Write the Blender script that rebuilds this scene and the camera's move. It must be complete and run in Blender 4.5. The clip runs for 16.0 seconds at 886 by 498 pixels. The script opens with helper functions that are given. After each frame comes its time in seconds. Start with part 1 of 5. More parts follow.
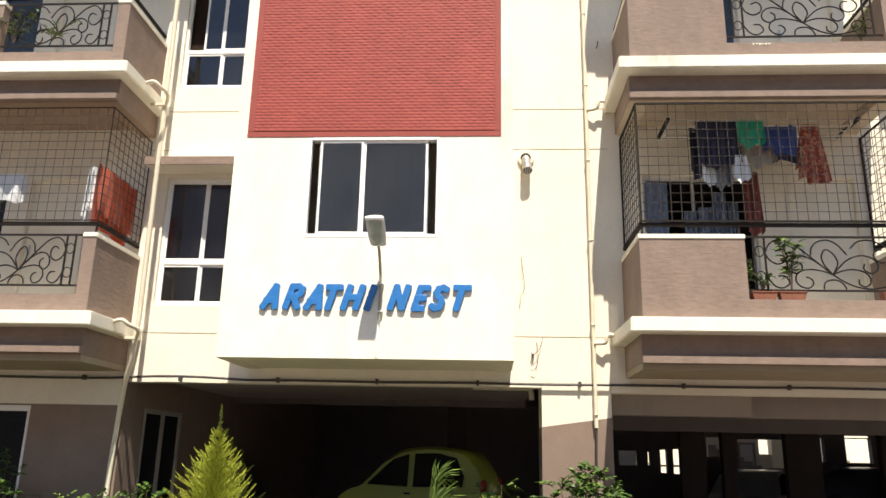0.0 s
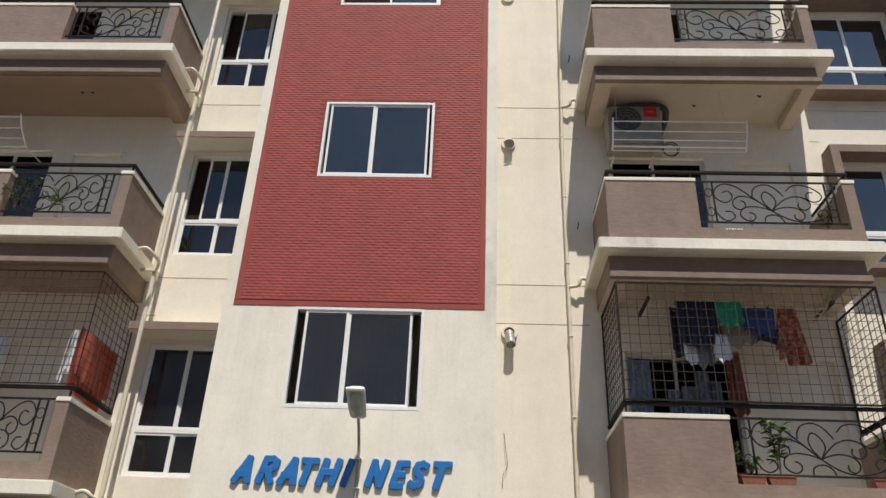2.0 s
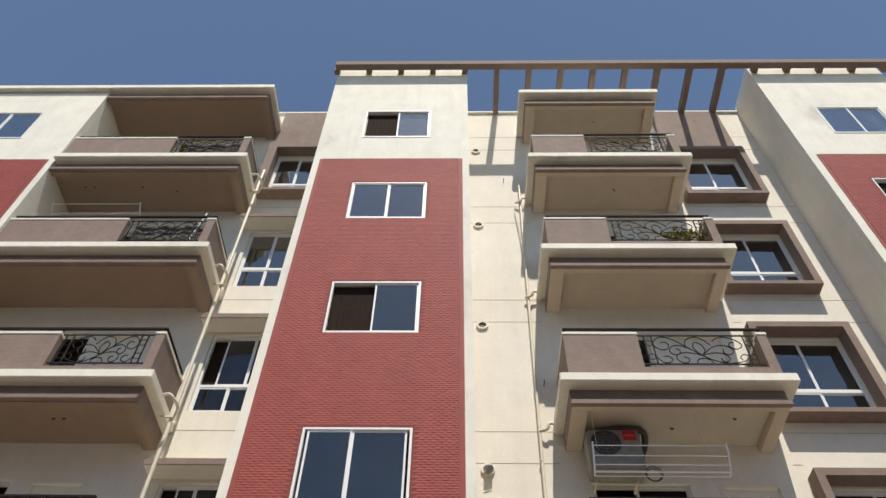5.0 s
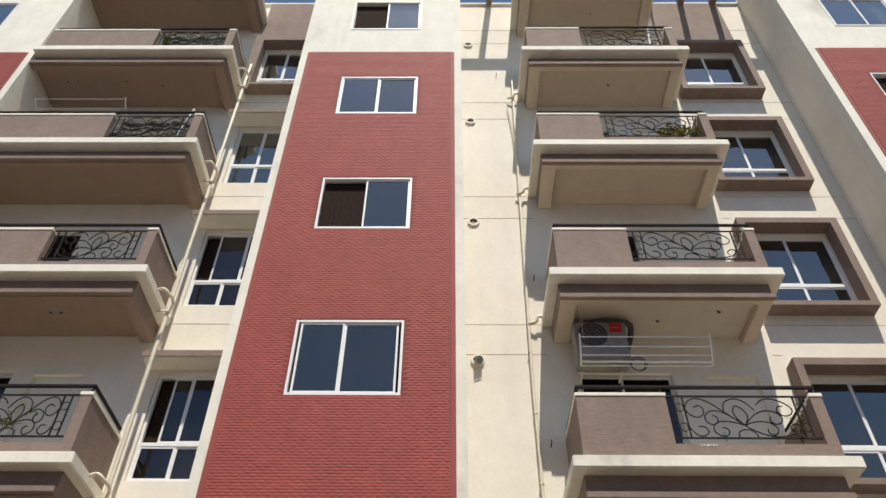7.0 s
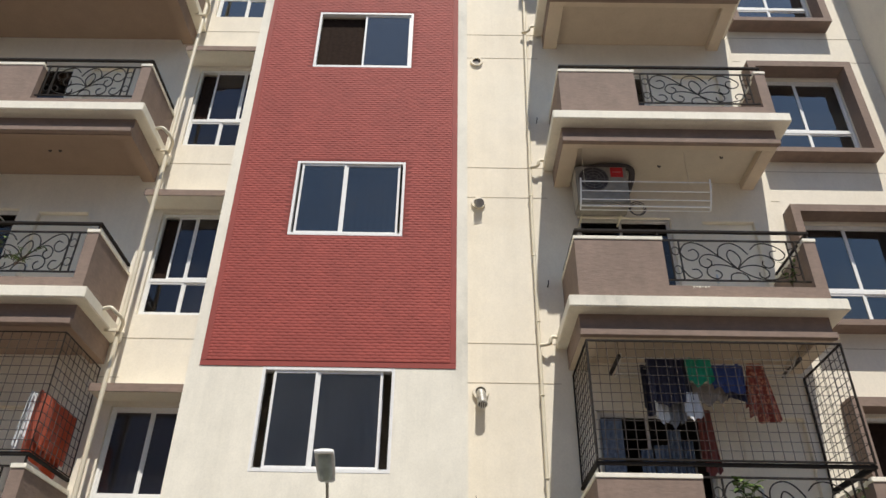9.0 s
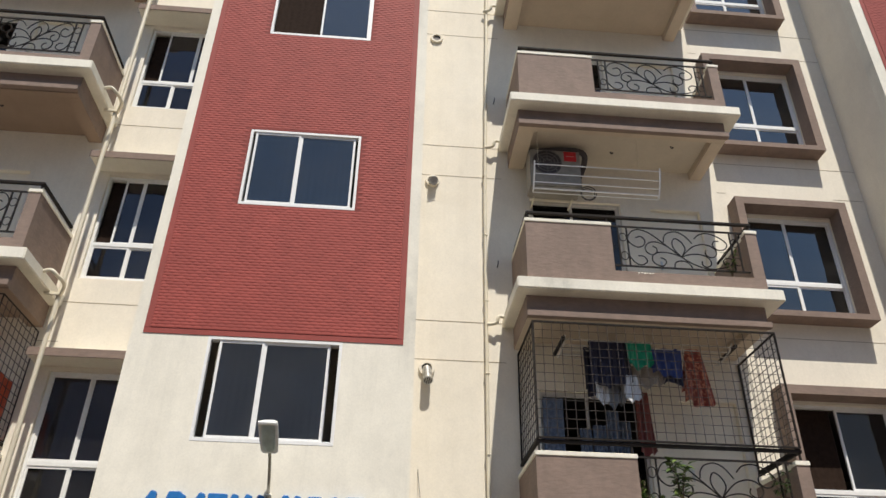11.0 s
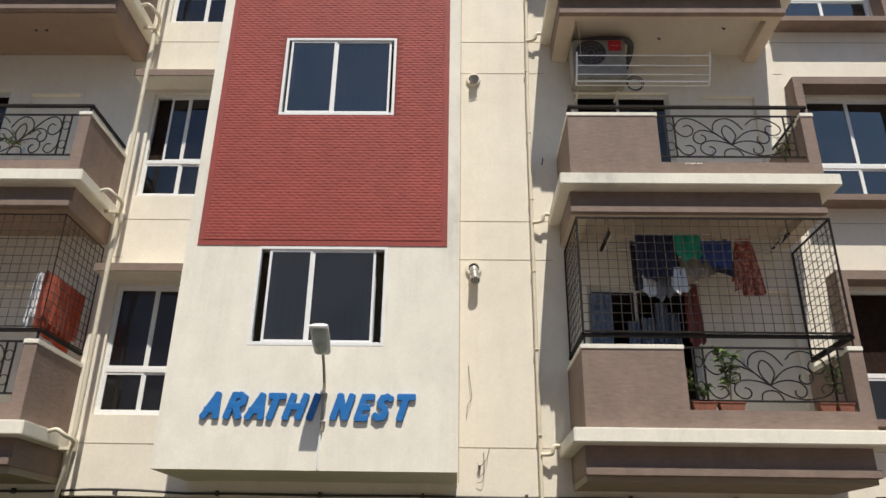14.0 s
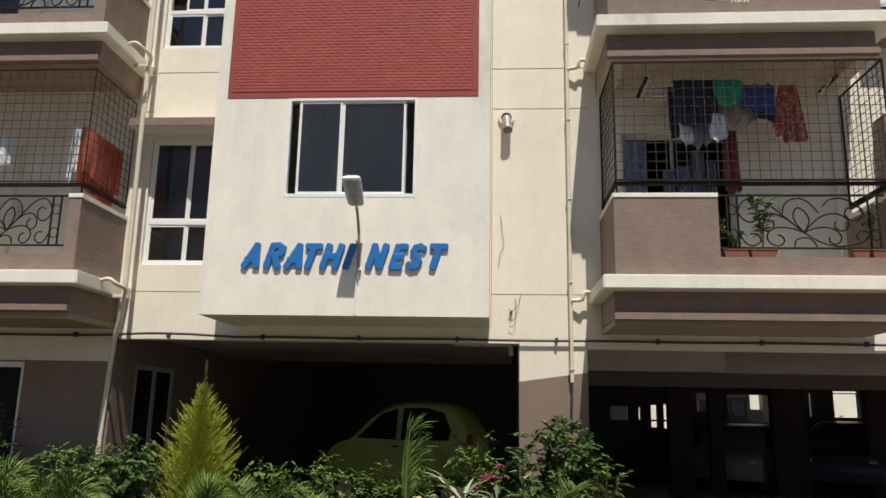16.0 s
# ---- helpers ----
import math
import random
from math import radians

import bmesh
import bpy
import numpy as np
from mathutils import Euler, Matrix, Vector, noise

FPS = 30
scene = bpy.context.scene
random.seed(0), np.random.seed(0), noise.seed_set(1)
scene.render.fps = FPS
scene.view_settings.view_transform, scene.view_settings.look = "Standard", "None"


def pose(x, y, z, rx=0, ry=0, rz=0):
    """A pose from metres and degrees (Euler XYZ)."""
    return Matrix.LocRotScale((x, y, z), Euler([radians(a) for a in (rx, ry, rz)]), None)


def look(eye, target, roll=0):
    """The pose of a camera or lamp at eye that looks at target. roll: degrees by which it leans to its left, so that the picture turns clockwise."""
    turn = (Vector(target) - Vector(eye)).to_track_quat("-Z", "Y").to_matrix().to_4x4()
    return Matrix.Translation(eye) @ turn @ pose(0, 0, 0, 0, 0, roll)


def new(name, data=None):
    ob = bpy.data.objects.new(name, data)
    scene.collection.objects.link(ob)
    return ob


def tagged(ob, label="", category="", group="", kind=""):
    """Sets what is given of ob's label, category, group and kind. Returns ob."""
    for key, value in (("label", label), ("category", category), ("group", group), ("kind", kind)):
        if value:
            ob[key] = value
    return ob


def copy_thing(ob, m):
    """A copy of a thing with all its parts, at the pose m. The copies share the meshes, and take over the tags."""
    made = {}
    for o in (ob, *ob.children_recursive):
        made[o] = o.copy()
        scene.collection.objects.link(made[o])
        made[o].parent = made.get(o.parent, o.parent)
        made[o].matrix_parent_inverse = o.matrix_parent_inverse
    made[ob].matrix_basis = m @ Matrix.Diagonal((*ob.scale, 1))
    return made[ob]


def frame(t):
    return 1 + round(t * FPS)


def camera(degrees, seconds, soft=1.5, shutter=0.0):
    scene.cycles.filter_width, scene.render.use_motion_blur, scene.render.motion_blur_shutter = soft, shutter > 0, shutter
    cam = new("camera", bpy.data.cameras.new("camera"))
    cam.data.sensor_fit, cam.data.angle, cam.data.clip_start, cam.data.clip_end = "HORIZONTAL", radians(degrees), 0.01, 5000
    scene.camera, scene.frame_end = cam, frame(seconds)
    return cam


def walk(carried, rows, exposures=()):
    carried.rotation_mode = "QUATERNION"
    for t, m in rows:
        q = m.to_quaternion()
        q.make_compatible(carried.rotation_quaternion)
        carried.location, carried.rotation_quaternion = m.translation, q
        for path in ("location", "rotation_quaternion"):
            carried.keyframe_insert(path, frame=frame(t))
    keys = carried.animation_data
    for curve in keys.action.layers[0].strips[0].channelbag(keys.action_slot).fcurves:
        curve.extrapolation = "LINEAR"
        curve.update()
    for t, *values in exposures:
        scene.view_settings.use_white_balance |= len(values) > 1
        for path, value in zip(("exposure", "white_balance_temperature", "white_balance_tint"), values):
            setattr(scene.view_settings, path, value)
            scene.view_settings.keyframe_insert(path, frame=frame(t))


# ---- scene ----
cam = camera(60.91, 16.0)
PATH = [  # seconds, eye, yaw to the left, pitch up, roll
    (0, (-0.067, 0.062, 1.624), 3.55, 15.23, 1.17),
    (0.5, (-0.034, 0.055, 1.636), 3.50, 18.53, 1.49),
    (1, (-0.035, 0.048, 1.629), 3.19, 21.91, 1.80),
    (1.5, (-0.038, 0.037, 1.622), 3.09, 24.92, 2.31),
    (2, (-0.034, 0.024, 1.617), 2.88, 28.25, 2.42),
    (2.5, (-0.032, 0.010, 1.634), 2.64, 31.46, 2.48),
    (3, (-0.048, 0.001, 1.642), 2.22, 35.15, 2.48),
    (3.5, (-0.035, -0.003, 1.654), 2.00, 38.77, 2.59),
    (4, (-0.029, -0.007, 1.667), 1.81, 43.34, 2.04),
    (4.5, (-0.030, -0.018, 1.675), 1.91, 48.35, 1.72),
    (4.7, (-0.036, -0.021, 1.673), 1.77, 50.12, 1.56),
    (5.05, (-0.030, -0.015, 1.667), 1.75, 52.56, 1.36),
    (5.4, (-0.024, -0.007, 1.658), 1.61, 53.20, 1.20),
    (5.75, (-0.020, 0.002, 1.646), 1.41, 52.45, 1.08),
    (6.1, (-0.015, 0.013, 1.635), 1.20, 50.74, 0.98),
    (6.45, (-0.009, 0.020, 1.626), 0.99, 48.49, 0.88),
    (6.8, (-0.003, 0.026, 1.620), 0.83, 46.11, 0.77),
    (7, (-0.003, 0.028, 1.619), 0.75, 44.68, 0.61),
    (7.5, (-0.008, 0.034, 1.614), 0.51, 41.43, 0.52),
    (8, (-0.008, 0.039, 1.620), 0.57, 38.17, 0.59),
    (8.5, (-0.023, 0.040, 1.621), 0.50, 35.49, 0.83),
    (9, (-0.045, 0.033, 1.616), 0.38, 32.79, 1.04),
    (9.2, (-0.045, 0.032, 1.619), 0.39, 31.87, 1.07),
    (9.55, (-0.048, 0.030, 1.618), 0.17, 30.61, 1.26),
    (9.9, (-0.050, 0.022, 1.618), -0.40, 30.23, 1.39),
    (10.25, (-0.051, 0.011, 1.616), -1.29, 30.40, 1.44),
    (10.6, (-0.052, 0.001, 1.615), -2.42, 30.76, 1.39),
    (10.95, (-0.054, -0.008, 1.614), -3.77, 31.01, 1.22),
    (11.3, (-0.057, -0.010, 1.614), -5.28, 30.77, 0.89),
    (11.5, (-0.037, -0.009, 1.615), -6.20, 30.51, 0.71),
    (12, (0.012, -0.005, 1.618), -8.23, 29.69, 0.04),
    (12.5, (0.069, -0.014, 1.621), -8.62, 28.71, -0.21),
    (13, (0.171, -0.040, 1.616), -3.27, 27.11, 1.24),
    (13.5, (0.183, -0.043, 1.610), -0.53, 25.35, 1.33),
    (14, (0.198, -0.052, 1.609), 1.22, 23.40, 0.88),
    (14.5, (0.189, -0.063, 1.595), 2.14, 21.42, 0.94),
    (15, (0.205, -0.063, 1.588), 2.97, 18.80, 1.08),
    (15.5, (0.222, -0.064, 1.585), 3.52, 15.85, 1.10),
    (16, (0.268, -0.063, 1.593), 4.02, 12.12, 1.09),
]


def aimed(eye, yaw, pitch, roll):
    y, p = radians(yaw), radians(pitch)
    way = Vector((-math.sin(y) * math.cos(p), math.cos(y) * math.cos(p), math.sin(p)))
    return look(eye, Vector(eye) + way, roll)


EXPOSURES = [(0.0, 0.79, 6950, 10), (0.5, 0.64, 6950, 10), (1.0, 0.27, 6600, 10), (1.5, -0.02, 6500, 10), (2.0, -0.09, 6500, 10), (3.0, -0.06, 6500, 10), (4.0, -0.01, 6500, 10), (6.8, 0.05, 6500, 10),
             (9.2, 0.06, 6500, 10), (12.0, 0.05, 6500, 10), (14.5, -0.01, 6500, 10), (15.2, -0.10, 6500, 10), (16.0, -0.07, 6500, 10)]
walk(cam, [(t, aimed(e, y, p, r)) for t, e, y, p, r in PATH], EXPOSURES)

# ---- light: a high sun in front of the facade, slightly from the right ----
SUN = Vector((0.2, -1.0, 2.0)).normalized()
world = bpy.data.worlds.new("sky")
scene.world = world
world.use_nodes = True
wn = world.node_tree
sky = wn.nodes.new("ShaderNodeTexSky")
sky.sky_type = "NISHITA"
sky.sun_disc = False
sky.sun_elevation = math.asin(SUN.z)
sky.sun_rotation = math.atan2(SUN.x, SUN.y)
sky.altitude = 900
sky.air_density, sky.dust_density, sky.ozone_density = 1.25, 0.5, 0.35
wn.links.new(sky.outputs[0], wn.nodes["Background"].inputs[0])
wn.nodes["Background"].inputs[1].default_value = 0.106
lamp = bpy.data.lights.new("sun", "SUN")
lamp.energy, lamp.angle, lamp.color = 5.0, radians(0.53), (1.0, 0.94, 0.84)
sun = new("sun", lamp)
sun.matrix_world = look(SUN * 50, (0, 0, 0))


# ---- materials ----
def material(name):
    m = bpy.data.materials.new(name)
    m.use_nodes = True
    nt = m.node_tree
    return m, nt, nt.nodes["Principled BSDF"]


def node(nt, kind, **sockets):
    n = nt.nodes.new(kind)
    for k, val in sockets.items():
        n.inputs[k.replace("_", " ")].default_value = val
    return n


def mapped(nt, scale, world_space=True):
    if world_space:
        src = nt.nodes.new("ShaderNodeNewGeometry").outputs["Position"]
    else:
        src = nt.nodes.new("ShaderNodeTexCoord").outputs["Object"]
    mp = nt.nodes.new("ShaderNodeMapping")
    mp.inputs["Scale"].default_value = scale
    nt.links.new(src, mp.inputs[0])
    return mp.outputs[0]


def noise_at(nt, vec, scale, detail=4.0, rough=0.6):
    n = node(nt, "ShaderNodeTexNoise", Scale=scale, Detail=detail, Roughness=rough)
    nt.links.new(vec, n.inputs["Vector"])
    return n.outputs["Fac"]


def ramp(nt, fac, stops):
    r = nt.nodes.new("ShaderNodeValToRGB")
    e = r.color_ramp.elements
    while len(e) < len(stops):
        e.new(0.5)
    for el, (p, c) in zip(e, stops):
        el.position, el.color = p, (*c, 1) if len(c) == 3 else c
    nt.links.new(fac, r.inputs[0])
    return r.outputs[0]


def mix(nt, fac, a, b, mode="MIX"):
    m = nt.nodes.new("ShaderNodeMix")
    m.data_type, m.blend_type = "RGBA", mode
    for sock, val in ((m.inputs[0], fac), (m.inputs[6], a), (m.inputs[7], b)):
        if hasattr(val, "links"):
            nt.links.new(val, sock)
        elif isinstance(val, tuple):
            sock.default_value = (*val, 1)
        else:
            sock.default_value = val
    return m.outputs[2]


def bump(nt, height, strength, distance, bsdf):
    b = node(nt, "ShaderNodeBump", Strength=strength, Distance=distance)
    nt.links.new(height, b.inputs["Height"])
    nt.links.new(b.outputs[0], bsdf.inputs["Normal"])


def paint(name, colour, stain, rough=0.8, grain=(14, 14, 14), grain_strength=0.12, streak=0.35, mottle=0.10, blotch=0.0, trowel=(0.94, 1.03)):
    """Masonry paint: tone at two scales, rain streaks, mildew blotches, a plaster grain."""
    m, nt, b = material(name)
    big = noise_at(nt, mapped(nt, (0.55, 0.55, 0.4)), 1.0, 6)
    mid = noise_at(nt, mapped(nt, (3.1, 3.1, 2.3)), 1.0, 7, 0.7)
    runs = noise_at(nt, mapped(nt, (5.0, 5.0, 0.3)), 1.0, 5, 0.7)
    fine = noise_at(nt, mapped(nt, grain), 3.0, 8, 0.65)
    f1 = ramp(nt, big, [(0.38, (0, 0, 0)), (0.72, (1, 1, 1))])
    c = mix(nt, f1, colour, tuple(0.94 * v for v in colour))
    f2 = ramp(nt, runs, [(0.50, (0, 0, 0)), (0.82, (streak, streak, streak))])
    c = mix(nt, f2, c, stain)
    if blotch:
        f4 = ramp(nt, mix(nt, 1.0, mid, f1, "MULTIPLY"), [(0.31, (0, 0, 0)), (0.60, (blotch, blotch, blotch))])
        c = mix(nt, f4, c, stain)
    f5 = ramp(nt, mid, [(0.3, (1 - mottle,) * 3), (0.7, (1 + 0.5 * mottle,) * 3)])
    c = mix(nt, 1.0, c, f5, "MULTIPLY")
    f3 = ramp(nt, fine, [(0.3, (trowel[0],) * 3), (0.7, (trowel[1],) * 3)])
    c = mix(nt, 1.0, c, f3, "MULTIPLY")
    nt.links.new(c, b.inputs["Base Color"])
    b.inputs["Roughness"].default_value = rough
    bump(nt, fine, grain_strength, 0.01, b)
    return m


def plain(name, colour, rough=0.5, metal=0.0, vary=0.15, scale=20.0, relief=0.1):
    """A simple coat with slight uneven tone."""
    m, nt, b = material(name)
    n = noise_at(nt, mapped(nt, (1, 1, 1), False), scale, 5)
    c = ramp(nt, n, [(0.3, tuple(v * (1 - vary) for v in colour)), (0.7, tuple(min(1, v * (1 + vary)) for v in colour))])
    nt.links.new(c, b.inputs["Base Color"])
    b.inputs["Roughness"].default_value, b.inputs["Metallic"].default_value = rough, metal
    if relief:
        bump(nt, n, relief, 0.004, b)
    return m


CREAM = paint("cream_paint", (0.84, 0.78, 0.66), (0.55, 0.48, 0.37), streak=0.18, mottle=0.065, blotch=0.32)
WHITE = paint("white_paint", (0.87, 0.825, 0.705), (0.46, 0.44, 0.38), streak=0.24, mottle=0.095, blotch=0.75)
BROWN = paint("brown_paint", (0.256, 0.186, 0.149), (0.17, 0.125, 0.10), 0.85, grain=(3.2, 3.2, 9), grain_strength=0.5, streak=0.25, mottle=0.18, trowel=(0.89, 1.07))
BROWN_SMOOTH = paint("brown_ground_paint", (0.256, 0.186, 0.149), (0.17, 0.125, 0.10), 0.85, streak=0.25, mottle=0.12, blotch=0.3)
# cream ceilings and undersides, darkened so shade and warm bounce sit in the paint
CEIL_SHADE = paint("shaded_ceiling_cream", (0.55, 0.455, 0.35), (0.40, 0.29, 0.20), streak=0.2, mottle=0.08, blotch=0.4)
UNDER_SHADE = paint("shaded_soffit_cream", (0.62, 0.52, 0.40), (0.44, 0.35, 0.25), streak=0.2, mottle=0.08, blotch=0.4)
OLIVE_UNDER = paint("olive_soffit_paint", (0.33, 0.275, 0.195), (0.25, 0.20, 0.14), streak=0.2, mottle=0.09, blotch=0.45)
LONG_CEIL_SHADE = paint("shaded_long_ceiling_cream", (0.31, 0.220, 0.160), (0.23, 0.165, 0.12), streak=0.2, mottle=0.09, blotch=0.45)
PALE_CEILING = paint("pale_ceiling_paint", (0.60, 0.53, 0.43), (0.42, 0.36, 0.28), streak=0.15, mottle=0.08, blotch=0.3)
RED = paint("red_cladding", (0.318, 0.059, 0.046), (0.24, 0.06, 0.05), 0.75, streak=0.3, mottle=0.16)
FRAME = plain("white_powder_coat", (0.82, 0.82, 0.80), 0.4, vary=0.05)
# white frame coat darkened to stand for the shade beside the parking bay
FRAME_SHADED = plain("shaded_frame_coat", (0.36, 0.33, 0.30), 0.5, vary=0.12)
FRAME_GREY = plain("grey_aluminium", (0.62, 0.60, 0.56), 0.4, vary=0.08)
MESH_IRON = plain("weathered_mesh_iron", (0.070, 0.060, 0.055), 0.7, vary=0.3)
IRON = plain("black_iron", (0.020, 0.016, 0.014), 0.75, vary=0.3)
for m in (IRON, MESH_IRON):
    m.node_tree.nodes["Principled BSDF"].inputs["Specular IOR Level"].default_value = 0.15
PIPE = plain("cream_pvc", (0.72, 0.66, 0.52), 0.45, vary=0.08, scale=6)
CABLE = plain("dark_cable", (0.06, 0.05, 0.05), 0.6)
BLUE = plain("blue_sign_paint", (0.022, 0.165, 0.46), 0.4, vary=0.1)
STEEL = plain("steel", (0.55, 0.55, 0.54), 0.3, 0.9)
PAVING = paint("paving", (0.185, 0.150, 0.122), (0.12, 0.098, 0.08), 0.9, mottle=0.25)
# bluish tone picked for what the lower panes reflect of the added wall
BLOCKER = paint("blocker_paint", (0.64, 0.67, 0.76), (0.5, 0.52, 0.6), 0.9)
GROOVE = plain("groove_shadow_paint", (0.42, 0.36, 0.27), 0.9)
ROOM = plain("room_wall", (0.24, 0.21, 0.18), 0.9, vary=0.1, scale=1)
# pillar and parking paints are darkened to carry the bay's deep shade
PILLAR_SHADE = paint("shaded_pillar_paint", (0.085, 0.063, 0.055), (0.06, 0.045, 0.04), 0.9)
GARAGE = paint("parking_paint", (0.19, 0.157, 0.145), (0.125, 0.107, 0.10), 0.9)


def glass_material(name, mirror, gloss, tint, film=0.05):
    """Tinted glass with a faint uneven film of dust and slightly wavy reflections."""
    m, nt, b = material(name)
    nt.nodes.remove(b)
    out = nt.nodes["Material Output"]
    vec = mapped(nt, (1, 1, 1))
    tr = nt.nodes.new("ShaderNodeBsdfTransparent")
    tr.inputs[0].default_value = (*tint, 1)
    gl = node(nt, "ShaderNodeBsdfGlossy", Roughness=0.03)
    gl.inputs[0].default_value = (*gloss, 1)
    wave = node(nt, "ShaderNodeBump", Strength=0.25, Distance=0.02)
    nt.links.new(noise_at(nt, vec, 2.2, 2, 0.4), wave.inputs["Height"])
    nt.links.new(wave.outputs[0], gl.inputs["Normal"])
    facing = node(nt, "ShaderNodeLayerWeight", Blend=0.5)
    mx = nt.nodes.new("ShaderNodeMixShader")
    nt.links.new(ramp(nt, facing.outputs["Facing"], [(p, (v,) * 3) for p, v in mirror]), mx.inputs[0])
    nt.links.new(tr.outputs[0], mx.inputs[1])
    nt.links.new(gl.outputs[0], mx.inputs[2])
    dust = node(nt, "ShaderNodeBsdfDiffuse", Roughness=0.5)
    dust.inputs[0].default_value = (0.50, 0.48, 0.44, 1)
    spread = ramp(nt, noise_at(nt, mapped(nt, (1.3, 1.3, 0.8)), 1.6, 5, 0.6), [(0.40, (0.2 * film,) * 3), (0.72, (film,) * 3)])
    top = nt.nodes.new("ShaderNodeMixShader")
    nt.links.new(spread, top.inputs[0])
    nt.links.new(mx.outputs[0], top.inputs[1])
    nt.links.new(dust.outputs[0], top.inputs[2])
    nt.links.new(top.outputs[0], out.inputs[0])
    return m


GLASS = glass_material("tinted_glass", ((0.05, 0.15), (0.20, 0.11), (0.35, 0.20), (0.60, 0.50)), (0.90, 0.93, 0.92), (0.36, 0.39, 0.43))
SMOKED = glass_material("smoked_glass", ((0.06, 0.06), (0.27, 0.06), (0.42, 0.14), (0.66, 0.40)), (0.90, 0.88, 0.95), (0.36, 0.37, 0.42))
CLEAR = glass_material("clear_glass", ((0.1, 0.04), (0.4, 0.06), (0.7, 0.2), (1.0, 1.0)), (1.0, 1.0, 1.0), (0.30, 0.33, 0.38), 0.02)
# opaque panes: the darkness seen in the ground-level glass is put into the colour
DARK_PANE = plain("opaque_dark_pane", (0.012, 0.012, 0.014), 0.35, vary=0.2, relief=0)
DARK_PANE.node_tree.nodes["Principled BSDF"].inputs["Specular IOR Level"].default_value = 0.12


# ---- mesh helpers ----
def box(bm, x0, x1, y0, y1, z0, z1):
    vs = [bm.verts.new((x, y, z)) for z in (z0, z1) for y in (y0, y1) for x in (x0, x1)]
    for f in ((0, 2, 3, 1), (4, 5, 7, 6), (0, 1, 5, 4), (2, 6, 7, 3), (0, 4, 6, 2), (1, 3, 7, 5)):
        bm.faces.new([vs[i] for i in f])
    return vs


def boxes(*lists, bevel=0.0):
    bm = bmesh.new()
    for b in lists:
        box(bm, *b)
    if bevel:
        bmesh.ops.bevel(bm, geom=bm.edges[:], offset=bevel, segments=2, affect="EDGES", clamp_overlap=True)
    return bm


def tube(bm, pts, r, sides=6, flat=1.0, r1=None):
    """A round bar along points; flat squeezes it along the second axis; r1 tapers it."""
    pts = [Vector(p) for p in pts]
    rings = []
    prev = None
    for i, p in enumerate(pts):
        d = (pts[min(i + 1, len(pts) - 1)] - pts[max(i - 1, 0)]).normalized()
        if prev is None:
            a = d.cross(Vector((0, 1, 0)))
            if a.length < 0.2:
                a = d.cross(Vector((1, 0, 0)))
        else:
            a = prev - d * prev.dot(d)
        a.normalize()
        prev = a
        b = d.cross(a)
        rr = r if r1 is None else r + (r1 - r) * i / (len(pts) - 1)
        rings.append([bm.verts.new(p + rr * (math.cos(2 * math.pi * k / sides) * a + flat * math.sin(2 * math.pi * k / sides) * b)) for k in range(sides)])
    for q, s in zip(rings, rings[1:]):
        for k in range(sides):
            bm.faces.new((q[k], q[(k + 1) % sides], s[(k + 1) % sides], s[k]))
    bm.faces.new(rings[0][::-1])
    bm.faces.new(rings[-1])


def smooth_line(pts, steps=5, closed=False):
    """Catmull-Rom through control points."""
    P = [Vector(p) for p in pts]
    P = [P[0] * 2 - P[1], *P, P[-1] * 2 - P[-2]]
    out = []
    for i in range(1, len(P) - 2):
        for k in range(steps):
            t = k / steps
            a, b, c, d = P[i - 1:i + 3]
            out.append(0.5 * (2 * b + (c - a) * t + (2 * a - 5 * b + 4 * c - d) * t * t + (3 * b - a - 3 * c + d) * t ** 3))
    out.append(P[-2])
    return out


def mesh_of(bm, name, mat, smooth=False):
    bmesh.ops.recalc_face_normals(bm, faces=bm.faces[:])
    me = bpy.data.meshes.new(name)
    bm.to_mesh(me)
    bm.free()
    me.materials.append(mat)
    if smooth:
        me.shade_smooth()
        me.set_sharp_from_angle(angle=radians(40))
    return me


def part(name, bm, mat, parent=None, label="", smooth=False):
    ob = new(name, mesh_of(bm, name, mat, smooth))
    ob.parent = parent
    return tagged(ob, label)


def thing(name, label, category, group="", kind="", at=(0, 0, 0)):
    ob = new(name)
    ob.empty_display_size = 0.1
    ob.location = at
    return tagged(ob, label, category, group, kind)


def structure(name, bm, mat, label, category="wall"):
    return tagged(part(name, bm, mat), label, category, "", "structure")


